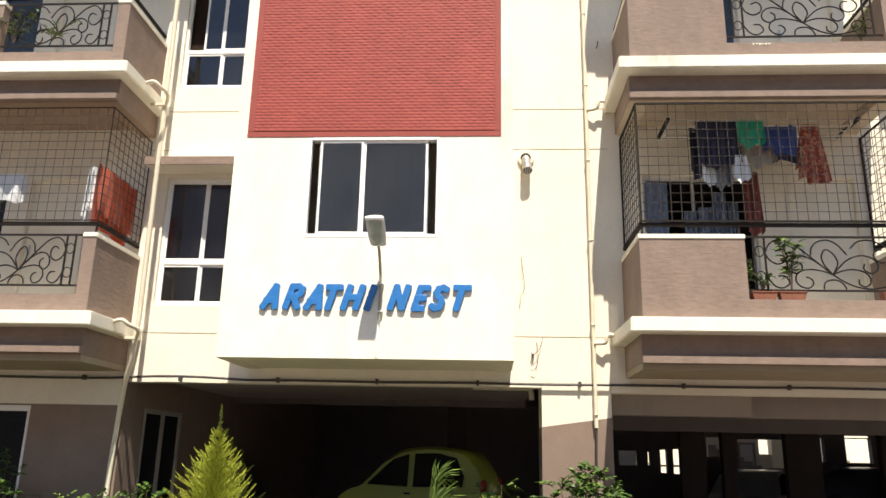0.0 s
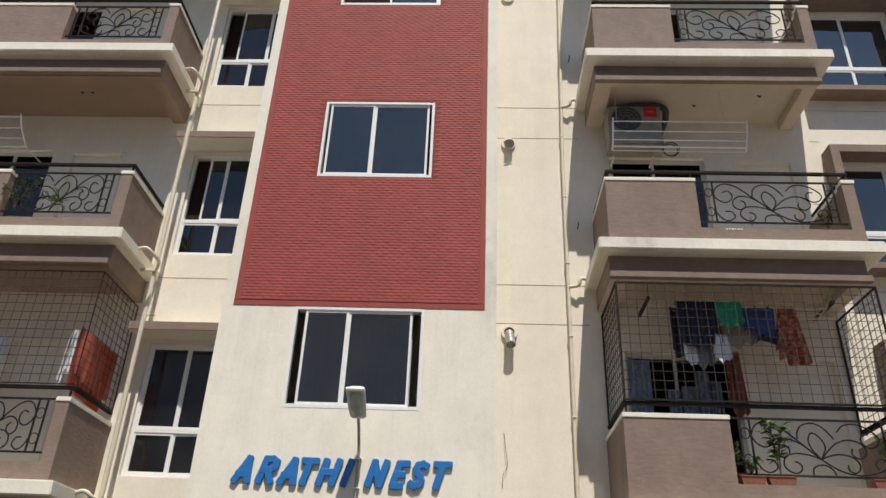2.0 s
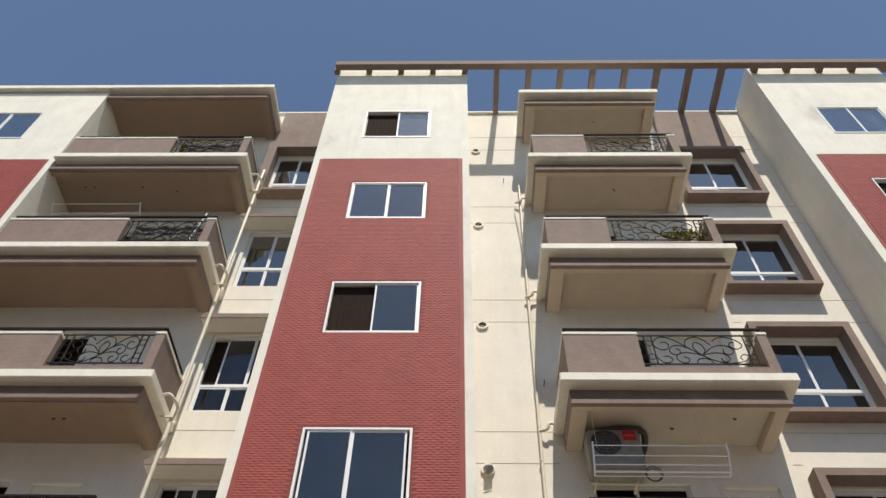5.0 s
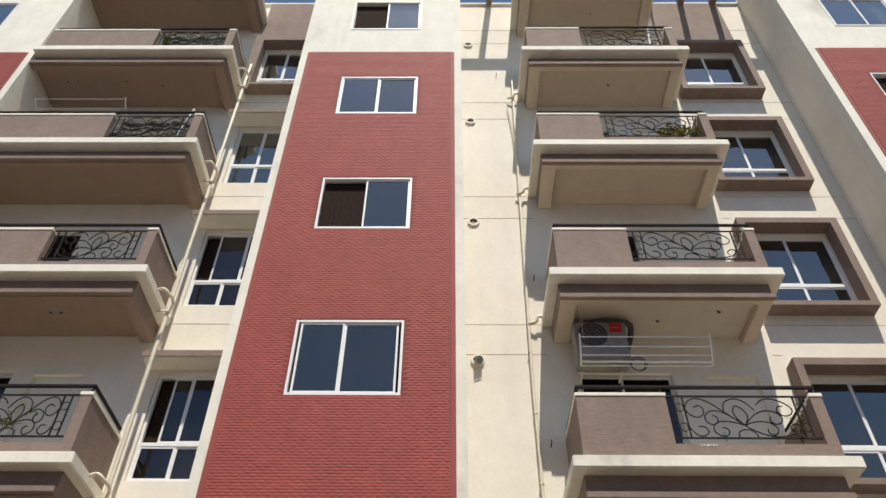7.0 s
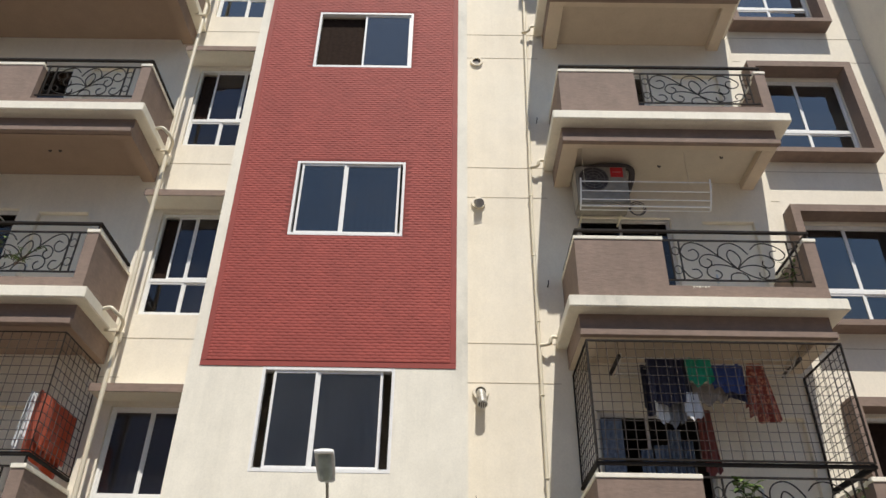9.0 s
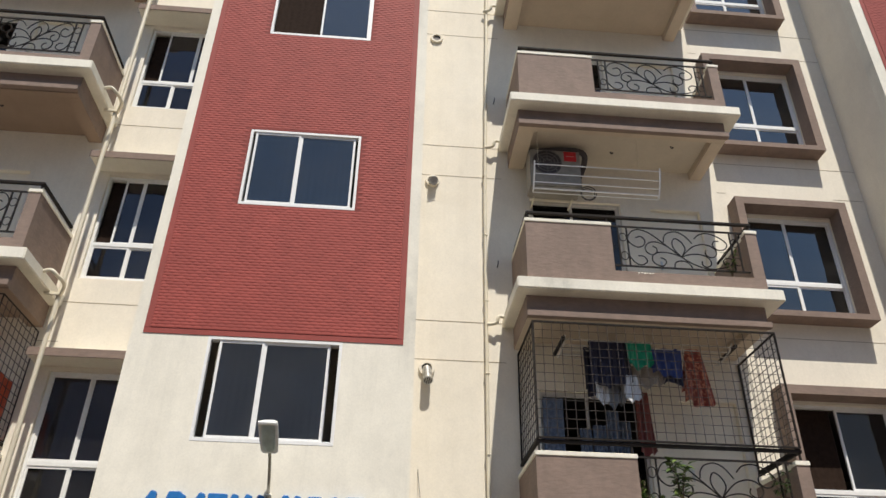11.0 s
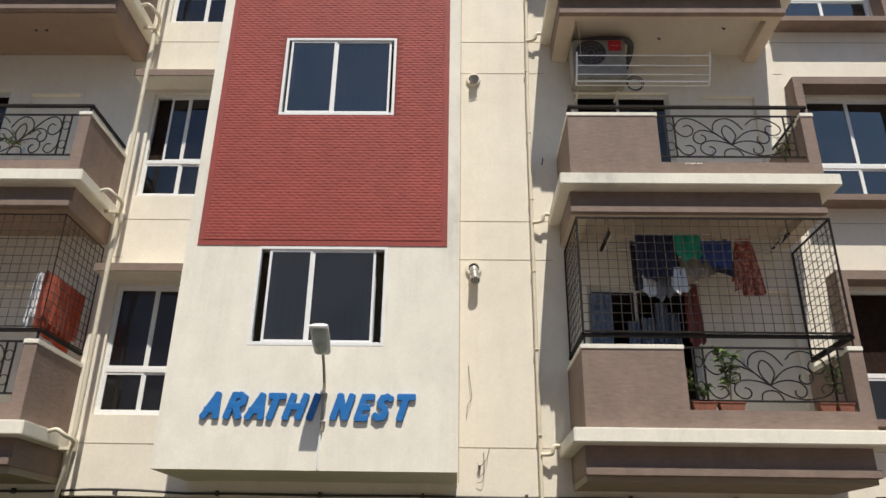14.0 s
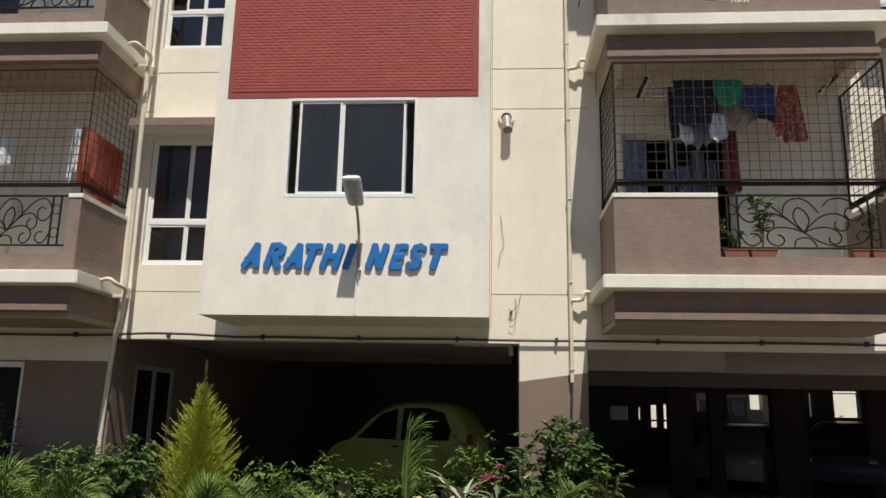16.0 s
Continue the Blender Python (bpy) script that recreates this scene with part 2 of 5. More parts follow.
def holed_wall(x0, x1, z0, z1, y0, y1, holes, axis="x"):
    """A wall of thickness y0..y1 with rectangular openings (x0, x1, z0, z1) cut through it."""
    bm = bmesh.new()
    xs = sorted({x0, x1, *[v for h in holes for v in h[:2] if x0 < v < x1]})
    zs = sorted({z0, z1, *[v for h in holes for v in h[2:] if z0 < v < z1]})

    def solid(i, j):
        if not (0 <= i < len(xs) - 1 and 0 <= j < len(zs) - 1):
            return False
        cx, cz = (xs[i] + xs[i + 1]) / 2, (zs[j] + zs[j + 1]) / 2
        return not any(h[0] < cx < h[1] and h[2] < cz < h[3] for h in holes)

    cache = {}

    def vert(x, y, z):
        k = (round(x, 5), round(y, 5), round(z, 5))
        if k not in cache:
            cache[k] = bm.verts.new((x, y, z) if axis == "x" else (y, x, z))
        return cache[k]

    for i in range(len(xs) - 1):
        for j in range(len(zs) - 1):
            if not solid(i, j):
                continue
            a, b, c, d = xs[i], xs[i + 1], zs[j], zs[j + 1]
            bm.faces.new([vert(a, y0, c), vert(b, y0, c), vert(b, y0, d), vert(a, y0, d)])
            bm.faces.new([vert(a, y1, c), vert(a, y1, d), vert(b, y1, d), vert(b, y1, c)])
            for di, dj, (p, q) in ((-1, 0, ((a, c), (a, d))), (1, 0, ((b, c), (b, d))), (0, -1, ((a, c), (b, c))), (0, 1, ((a, d), (b, d)))):
                if not solid(i + di, j + dj):
                    bm.faces.new([vert(p[0], y0, p[1]), vert(q[0], y0, q[1]), vert(q[0], y1, q[1]), vert(p[0], y1, p[1])])
    return bm


# ---- measures of the building ----
SLAB = [3.05, 6.07, 9.065, 12.08, 15.12, 18.08]     # top of the balcony slabs; the last is the roof
S, T, B, W = 7.92, 7.98, 8.04, 9.13              # slab edge, tower face, parapet face, main wall face
TX0, TX1 = -2.98, 0.21                           # middle tower
RX0, RX1 = 7.15, 10.34                           # right tower
LX0, LX1 = -11.6, -8.35                          # left tower
WIN = (-2.08, -0.62)                             # tower windows
TOP = 19.40
BASE = 2.46                                      # underside of the upper storeys


# ---- ground and parking level ----
structure("ground", boxes((-300, 300, -200, 300, -0.3, 0.0)), PAVING, "worn brown paving round the building", "ground")

BED = (0.03, -0.02, -0.05, -0.07, -0.08)         # sideways offsets of the bedroom windows, storey by storey
holes_main, holes_mid, holes_right, holes_left = [], [], [], []
for k in range(5):
    z = 3.0 * k
    d = z - 0.045 * k
    holes_main += [(-4.26, -3.20, 3.35 + z, 5.05 + z), (5.06 + BED[k], 6.535 + BED[k], 3.33 + d, 5.06 + d), (1.87, 3.24, 3.07 + z, 5.08 + z), (3.70, 4.46, 3.07 + z, 5.02 + z),
                   (-7.75, -6.40, 3.07 + z, 5.08 + z), (-6.09, -5.35, 3.07 + z, 5.02 + z)]
    holes_mid.append((*((-2.12, -0.615) if k == 0 else WIN), 3.911 + z, (5.109 if k == 0 else 5.116) + z))
    holes_right.append((8.03, 9.48, 4.04 + z, 5.245 + z))
    holes_left.append((-10.93, -9.48, 3.911 + z, 5.116 + z))
structure("wall_main", holed_wall(LX1, RX0, BASE, 19.15, W, W + 0.2, holes_main), CREAM, "cream-painted plaster wall of the apartment block")
structure("wall_tower_middle", holed_wall(TX0, TX1, 2.58, TOP, T, T + 0.2, holes_mid), WHITE, "off-white painted front wall of the projecting tower bay")
structure("wall_tower_right", holed_wall(RX0, RX1, 2.58, TOP, T, T + 0.2, holes_right), WHITE, "off-white painted front wall of the neighbouring tower bay")
structure("wall_tower_left", holed_wall(LX0, LX1, 2.58, 18.08, T, T + 0.2, holes_left), WHITE, "off-white painted front wall of the far tower bay")
for n, x, top in (("wall_tower_side_1", TX0, TOP), ("wall_tower_side_2", TX1 - 0.2, TOP), ("wall_tower_side_3", RX0, TOP), ("wall_tower_side_4", LX1 - 0.2, 18.08)):
    structure(n, boxes((x, x + 0.2, T + 0.2, W, 2.58, top)), CREAM, "cream-painted side wall of a tower bay")
for n, x0, x1 in (("tower_soffit_1", TX0, TX1), ("tower_soffit_2", RX0, RX1), ("tower_soffit_3", LX0, LX1)):
    structure(n, boxes((x0 + 0.2, x1 - 0.2, T + 0.2, W, 2.59, 2.79)), CREAM, "cream-painted underside of a tower bay", "ceiling")

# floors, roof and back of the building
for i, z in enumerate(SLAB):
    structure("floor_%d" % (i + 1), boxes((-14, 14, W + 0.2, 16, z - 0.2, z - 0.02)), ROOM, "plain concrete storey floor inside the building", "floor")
# unseen wall, added to block low sky and darken the lower panes' reflections
structure("wall_opposite", boxes((-45, 45, -17.3, -17, 0, 17.0)), BLOCKER, "plain unseen wall added across the way to cut sky light")
# dark strip painted in for the shaded line at the tower's corner
structure("corner_line", boxes((TX1 + 0.012, TX1 + 0.022, W - 0.003, W - 0.0005, 2.6, 19.1)), GROOVE, "thin strip painted as the shaded corner line beside the tower", "trim")
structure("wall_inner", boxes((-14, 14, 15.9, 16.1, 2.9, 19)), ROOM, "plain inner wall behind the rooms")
structure("wall_far_left", boxes((-14, LX0, T, T + 0.2, 0, 18.08), (-14, -13.8, T + 0.2, 24, 0, 18.08)), CREAM, "cream-painted end wall of the block")
structure("wall_far_right", boxes((RX1, 14, W, W + 0.2, BASE, 19.15), (13.8, 14, W + 0.2, 24, 0, 19.0)), CREAM, "cream-painted end wall of the block")

# ---- windows ----
count = {"window": 0, "door": 0}


def window(x0, x1, z0, z1, y, label, cols=(0.5,), transom=None, low_cols=(0.5,), frame_mat=None, bar=0.05, open_cols=(), gap=0.0, glass=None):
    """A sliding window in its opening: outer frame, mullions, an optional transom, one pane for each light.
    open_cols: lights whose sash has been slid away. gap: strip left open beside the sashes."""
    frame_mat = frame_mat or FRAME
    count["window"] += 1
    win = thing("window_%d" % count["window"], label, "window", kind="structure")
    d0, d1 = y, y + 0.07
    part("window_frame", boxes((x0, x0 + 0.035, d0, d1, z0, z1), (x1 - 0.035, x1, d0, d1, z0, z1),
                               (x0 + 0.035, x1 - 0.035, d0, d1, z0, z0 + 0.045), (x0 + 0.035, x1 - 0.035, d0, d1, z1 - 0.04, z1), bevel=0.004), frame_mat, win)
    rows = [(z0 + 0.045, z1 - 0.04, cols)] if transom is None else [(transom + 0.03, z1 - 0.04, cols), (z0 + 0.045, transom - 0.03, low_cols)]
    if transom is not None:
        part("transom", boxes((x0 + 0.035, x1 - 0.035, d0 + 0.006, d1, transom - 0.03, transom + 0.03), bevel=0.004), frame_mat, win)
    for r, (a, b, cc) in enumerate(rows):
        lo, hi = x0 + 0.035 + gap, x1 - 0.035 - gap
        edges = [lo, *[lo + (hi - lo) * c for c in cc], hi]
        for i in range(len(edges) - 1):
            if r == 0 and i in open_cols:
                continue
            e0, e1 = edges[i], edges[i + 1]
            dy = 0.012 * (i % 2)
            w = bar * 0.55
            part("sash", boxes((e0, e0 + w, d0 + 0.012 + dy, d0 + 0.04 + dy, a, b), (e1 - w, e1, d0 + 0.012 + dy, d0 + 0.04 + dy, a, b),
                               (e0 + w, e1 - w, d0 + 0.014 + dy, d0 + 0.038 + dy, a, a + w), (e0 + w, e1 - w, d0 + 0.014 + dy, d0 + 0.038 + dy, b - w, b)), frame_mat, win)
            if glass is False:
                continue
            part("pane", boxes((e0 + w, e1 - w, d0 + 0.024 + dy, d0 + 0.029 + dy, a + w, b - w)), glass or GLASS, win)
    return win


for k in range(5):
    z = 3.0 * k
    top = 5.109 if k == 0 else 5.116
    window(*((-2.12, -0.615) if k == 0 else WIN), 3.911 + z, top + z, T - (0.003 if k == 0 else 0.012), "white-framed sliding window with dark tinted panes in the tower",
           cols=((0.405,), (0.45,), (0.49,), (0.5,), (0.5,))[k], gap=(0.1, 0.035, 0.0, 0.0, 0.0)[k], open_cols=(0,) if k in (2, 4) else ())
    window(8.03, 9.48, 4.04 + z, 5.245 + z, T - 0.012, "white-framed sliding window with dark tinted panes in the tower", open_cols=(0,) if k == 3 else ())
    window(-10.93, -9.48, 3.911 + z, 5.116 + z, T - 0.012, "white-framed sliding window with dark tinted panes in the tower")
    window(-4.26, -3.20, 3.35 + z, 5.05 + z, W + 0.05, "white-framed window with a row of low lights under a transom",
           cols=((0.5,), (0.215, 0.49), (0.245, 0.74), (0.5,), (0.5,))[k], transom=3.92 + z, low_cols=(0.5,), open_cols=(0,) if k in (1, 2) else (), glass=SMOKED if k < 3 else GLASS)
    window(5.06 + BED[k], 6.535 + BED[k], 3.33 + z - 0.045 * k, 5.06 + z - 0.045 * k, W + 0.05, "white-framed bedroom window with low lights in a deep brown surround", transom=3.94 + z - 0.045 * k, open_cols=(0,) if k == 0 else ())
    window(1.87, 3.24, 3.07 + z, 5.08 + z, W + 0.05, "grey-framed sliding balcony door with dark glass", frame_mat=FRAME_GREY, cols=(0.46,), bar=0.036, glass=CLEAR if k else False)
    window(-7.75, -6.40, 3.07 + z, 5.08 + z, W + 0.05, "grey-framed sliding balcony door with dark glass", frame_mat=FRAME_GREY, cols=(0.54,), bar=0.036, glass=CLEAR)
    for x0, x1 in ((3.70, 4.46), (-6.09, -5.35)):
        count["door"] += 1
        d = thing("door_%d" % count["door"], "cream-painted flush balcony door, shut, in a plain raised frame", "door", kind="structure")
        part("door_leaf", boxes((x0 + 0.005, x1 - 0.005, W + 0.06, W + 0.1, 3.075 + z, 5.015 + z)), CREAM, d)
        part("door_frame", boxes((x0 - 0.06, x0 - 0.002, W - 0.012, W - 0.003, 3.05 + z, 5.08 + z), (x1 + 0.002, x1 + 0.06, W - 0.012, W - 0.003, 3.05 + z, 5.08 + z),
                                 (x0 - 0.002, x1 + 0.002, W - 0.012, W - 0.003, 5.022 + z, 5.08 + z), bevel=0.004), CREAM, d)
        part("door_handle", boxes((x0 + 0.06, x0 + 0.085, W + 0.03, W + 0.058, 4.0 + z, 4.14 + z), bevel=0.005), STEEL, d)


# brown surrounds of the bedroom windows, and the brown field over the topmost
def window_surround(k):
    z = 2.955 * k
    y0, y1 = W - 0.27, W - 0.003
    x0, x1, a, b = 4.94 + BED[k], 6.65 + BED[k], 3.26 + z, 5.215 + z
    sur = thing("window_surround", "deep brown plaster surround round a window", "window frame", "brown window surrounds", at=(0, 0, 0))
    part("surround_box", boxes((x0, x0 + 0.12, y0, y1, a, b), (x1 - 0.13, x1, y0, y1, a, b), (x0 + 0.12, x1 - 0.13, y0, y1, a, a + 0.085), (x0 + 0.12, x1 - 0.13, y0, y1, b - 0.12, b)), BROWN, sur)
    return sur


for k in range(5):
    window_surround(k)
structure("wall_panel_right", boxes((4.94 + BED[4], 6.65 + BED[4], W - 0.06, W - 0.003, 17.04, 19.15)), BROWN, "brown-painted plaster field above the topmost window")
structure("wall_panel_left", boxes((-4.45, -2.99, W - 0.06, W - 0.003, 17.3, 19.15)), BROWN, "brown-painted plaster field above the topmost window")
for k in range(4):
    z = 3.0 * k
    led = thing("window_canopy", "thin concrete canopy over a window, brown-grey front edge", "canopy", "window canopies")
    part("canopy_slab", boxes((-4.43, -2.985, W - 0.35, W - 0.003, 5.10 + z, 5.20 + z), bevel=0.008), CREAM, led)
    part("front_edge", boxes((-4.44, -2.987, W - 0.365, W - 0.351, 5.095 + z, 5.205 + z), bevel=0.004), BROWN, led)
sur = thing("window_surround", "brown plaster surround round the topmost window", "window frame", "brown window surrounds")
part("surround_box", boxes((-4.45, -4.25, W - 0.27, W - 0.003, 15.24, 17.29), (-4.25, -2.985, W - 0.27, W - 0.003, 15.24, 15.33), (-4.25, -2.985, W - 0.27, W - 0.003, 17.05, 17.29), bevel=0.008), BROWN, sur)

# horizontal grooves in the main wall, as thin dark recess lines
for k in range(6):
    for low, z in ((True, 3.005 + 2.985 * k), (False, 5.43 + 2.975 * k)):
        if z < 19:
            for x0, x1 in ((TX1 + 0.01, 1.45), (-4.6, TX0 - 0.01 if low else -4.27), (4.8, 4.93), (6.66, RX0 - 0.01), (4.94, 6.65)):
                if x0 == 4.94 and not low:
                    continue
                structure("trim", boxes((x0, x1, W - 0.0035, W - 0.0005, z, z + 0.008)), GROOVE, "narrow groove line in the plaster", "trim")


# ---- balconies ----
# the wrought scroll pattern on a unit field, one run of control points for each bar
SCROLLS = [
    [(0.0, 0.70), (0.03, 0.86), (0.08, 0.95), (0.14, 0.96), (0.22, 0.88), (0.32, 0.68), (0.42, 0.46), (0.50, 0.29), (0.59, 0.14), (0.68, 0.05), (0.78, 0.02), (0.88, 0.06)],
    [(0.0, 0.70), (0.03, 0.57), (0.09, 0.49), (0.15, 0.55), (0.165, 0.68), (0.13, 0.78), (0.08, 0.74)],
    [(0.42, 0.46), (0.36, 0.57), (0.28, 0.65), (0.21, 0.63), (0.165, 0.52), (0.17, 0.38), (0.22, 0.31), (0.265, 0.37), (0.27, 0.48), (0.235, 0.54)],
    [(0.50, 0.29), (0.42, 0.36), (0.32, 0.39), (0.24, 0.33), (0.215, 0.18), (0.25, 0.06), (0.31, 0.03), (0.345, 0.12), (0.33, 0.21), (0.295, 0.24)],
    [(0.0, 0.26), (0.05, 0.08), (0.11, 0.03), (0.165, 0.12), (0.14, 0.25), (0.085, 0.26)],
    [(0.50, 0.29), (0.445, 0.46), (0.425, 0.62), (0.445, 0.75), (0.475, 0.77), (0.52, 0.68), (0.545, 0.53), (0.53, 0.42), (0.50, 0.29)],
    [(0.345, 0.66), (0.355, 0.80), (0.40, 0.92), (0.48, 0.96), (0.55, 0.88), (0.60, 0.74), (0.62, 0.67)],
    [(0.50, 0.29), (0.57, 0.36), (0.65, 0.39), (0.73, 0.35), (0.775, 0.24), (0.77, 0.12), (0.73, 0.06), (0.69, 0.11), (0.69, 0.20)],
    [(0.42, 0.01), (0.43, 0.12), (0.47, 0.18), (0.53, 0.18), (0.57, 0.11), (0.59, 0.01)],
    [(0.50, 0.29), (0.56, 0.45), (0.63, 0.59), (0.72, 0.66), (0.80, 0.62), (0.845, 0.50), (0.83, 0.37), (0.78, 0.32), (0.735, 0.40), (0.745, 0.50)],
    [(0.65, 0.80), (0.71, 0.93), (0.80, 0.96), (0.90, 0.86), (0.96, 0.70), (0.93, 0.56), (0.865, 0.53), (0.82, 0.64), (0.84, 0.76), (0.885, 0.77)],
    [(0.88, 0.06), (0.96, 0.14), (0.99, 0.28), (0.94, 0.33), (0.895, 0.24), (0.91, 0.14)],
]


def railing(parent, x0, x1, y, z0, z1, flip=False):
    """Scroll railing panel with a pair of upright bars at both ends; flip turns the pattern round."""
    part("bottom_rail", boxes((x0, x1, y - 0.008, y + 0.008, z0, z0 + 0.02)), IRON, parent)
    part("middle_rail", boxes((x0, x1, y - 0.008, y + 0.008, z1, z1 + 0.022)), IRON, parent)
    a, b = (x0 + 0.225, x1 - 0.19) if not flip else (x0 + 0.19, x1 - 0.225)
    for x in (a - 0.115, a, b, b + 0.1):
        part("upright", boxes((x - 0.009, x + 0.009, y - 0.008, y + 0.008, z0 + 0.02, z1)), IRON, parent)
    for line in SCROLLS:
        bm = bmesh.new()
        tube(bm, smooth_line([(b - (b - a) * u if flip else a + (b - a) * u, y, z0 + 0.02 + (z1 - z0 - 0.02) * v) for u, v in line], 4), 0.0085, 5)
        part("scroll", bm, IRON, parent)
    for cx in (a - 0.058, b + 0.05):
        for cz in (z0 + 0.16, z1 - 0.15):
            bm = bmesh.new()
            tube(bm, [(cx + 0.046 * math.cos(t * math.pi / 7), y, cz + 0.06 * math.sin(t * math.pi / 7)) for t in range(15)], 0.006, 5)
            part("ring", bm, IRON, parent)


def slab_parts(bal, x0, x1, i0, i1, right=True):
    """Slab with white edge, a brown downstand beam set back under it with a lip along its front foot, and a shallow recessed ceiling.
    z is measured from the slab's top; i0, i1: the outer sides of the beam."""
    front, face, lip, top = (S, B + 0.06, B + 0.005, -0.385) if right else (S - 0.05, B, B - 0.055, -0.36)
    part("slab", boxes((x0, x1, front, W - 0.003, -0.155, 0.0), bevel=0.012), WHITE, bal)
    side_l = [(i0, i0 + 0.24, face + 0.125, W - 0.004, -0.45, -0.156)] if right else []
    part("beam", boxes((i0, i1, face + 0.025, face + 0.125, -0.45, -0.156), *side_l, (i1 - 0.19, i1, face + 0.125, W - 0.004, -0.45, -0.156)), BROWN, bal)
    part("beam_lip", boxes((i0 - 0.012, i1 + 0.012, lip, face + 0.025, top - 0.085, top), bevel=0.006), BROWN, bal)
    # undersides and ceilings take the cream with shade mixed into its colour
    under = UNDER_SHADE if right else LONG_CEIL_SHADE
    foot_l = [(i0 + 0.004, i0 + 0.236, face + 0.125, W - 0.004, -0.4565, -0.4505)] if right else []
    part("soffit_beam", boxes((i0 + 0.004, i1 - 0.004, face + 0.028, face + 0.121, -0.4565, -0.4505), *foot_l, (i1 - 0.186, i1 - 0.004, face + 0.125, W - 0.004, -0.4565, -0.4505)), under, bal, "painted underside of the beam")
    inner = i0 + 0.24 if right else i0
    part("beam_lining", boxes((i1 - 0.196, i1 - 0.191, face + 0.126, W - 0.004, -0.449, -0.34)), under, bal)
    part("soffit", boxes((inner, i1 - 0.197, face + 0.126, W - 0.004, -0.34, -0.156)), CEIL_SHADE if right else LONG_CEIL_SHADE, bal, "balcony ceiling with its shade put into the cream paint" if right else "long-balcony ceiling with its shade put into the paint")


def balcony(name, label, x0, x1, p0, p1, solid, rail_start, at):
    """x0, x1: slab; p0, p1: parapet; solid: the solid stretch of the front; rail from rail_start."""
    bal = thing(name, label, "balcony", "balconies", at=at)
    right = x0 > 0
    slab_parts(bal, x0, x1, p0 - 0.01 if right else p0, p1 - 0.055 if right else p1, right)
    th = 0.12
    part("parapet", boxes((p0, solid, B, B + th, 0.001, 0.876)), BROWN, bal)
    part("low_parapet", boxes((solid, p1, B, B + th, 0.001, 0.214)), BROWN, bal)
    part("post", boxes((p1 - 0.15, p1, B, B + th, 0.214, 0.876)), BROWN, bal)
    part("side_parapet", boxes((p0, p0 + th, B + th, W - 0.004, 0.001, 0.876)), BROWN, bal)
    part("side_parapet", boxes((p1 - th, p1, B + th, W - 0.004, 0.001, 0.876)), BROWN, bal)
    part("coping", boxes((p0 - 0.012, solid + 0.008, B - 0.012, B + th + 0.012, 0.877, 0.93), (p0 - 0.012, p0 + th + 0.01, B + th + 0.012, W - 0.004, 0.877, 0.93), bevel=0.006), WHITE, bal)
    part("post_coping", boxes((p1 - 0.16, p1 + 0.012, B - 0.012, B + th + 0.012, 0.877, 0.93), (p1 - th - 0.01, p1 + 0.012, B + th + 0.012, W - 0.004, 0.877, 0.93), bevel=0.006), WHITE, bal)
    y = B + 0.06
    railing(bal, solid, p1 - 0.15, y, 0.315, 0.905, not right)
    part("handrail", boxes((p0 + 0.02, p1 - 0.02, y - 0.022, y + 0.022, 1.03, 1.07), (p0 + 0.02, p0 + 0.06, y + 0.022, W - 0.004, 1.03, 1.07), (p1 - 0.06, p1 - 0.02, y + 0.022, W - 0.004, 1.03, 1.07), bevel=0.006), IRON, bal)
    for x in (p0 + 0.05, solid - 0.03, p1 - 0.05):
        part("bracket", boxes((x - 0.01, x + 0.01, y - 0.01, y + 0.01, 0.93, 1.03)), IRON, bal)
    return bal


LABEL_R = "brown-painted balcony with white slab edge and black scroll railing"
first = balcony("balcony", LABEL_R, 1.42, 4.765, 1.57, 4.635, 2.69, 2.69, (0, 0, SLAB[0]))
rights = [copy_thing(first, pose(0, 0, SLAB[k] + (0.05 if k == 4 else 0.01))) for k in range(1, 5)]
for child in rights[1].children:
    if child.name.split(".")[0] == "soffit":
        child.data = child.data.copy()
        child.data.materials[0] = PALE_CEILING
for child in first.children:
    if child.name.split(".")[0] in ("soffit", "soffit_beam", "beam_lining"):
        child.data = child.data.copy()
        child.data.materials[0] = LONG_CEIL_SHADE
first_left = balcony("balcony", "long brown-painted balcony with white slab edge and black scroll railing", -8.34, -4.35, -8.34, -4.50, -6.12, -6.12, (0, 0, SLAB[0]))
for k in range(1, 5):
    copy_thing(first_left, pose(0, 0, SLAB[k]))
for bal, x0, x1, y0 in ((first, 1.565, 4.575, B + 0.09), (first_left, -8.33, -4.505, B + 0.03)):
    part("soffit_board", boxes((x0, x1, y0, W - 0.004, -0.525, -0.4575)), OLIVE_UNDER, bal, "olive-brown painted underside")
roof_r = thing("balcony_roof", "white-edged roof slab with a brown beam over the topmost balcony", "roof slab", at=(0, 0, SLAB[5]))
slab_parts(roof_r, 1.42, 4.67, 1.56, 4.54)
roof_l = thing("balcony_roof", "white-edged roof slab with a brown beam running on to the end of the block", "roof slab", at=(0, 0, SLAB[5] + 0.23))
slab_parts(roof_l, -8.34, -4.40, -8.34, -4.52, False)
part("slab_run", boxes((-14, -8.342, S - 0.05, W, -0.155, 0.0), bevel=0.012), WHITE, roof_l)

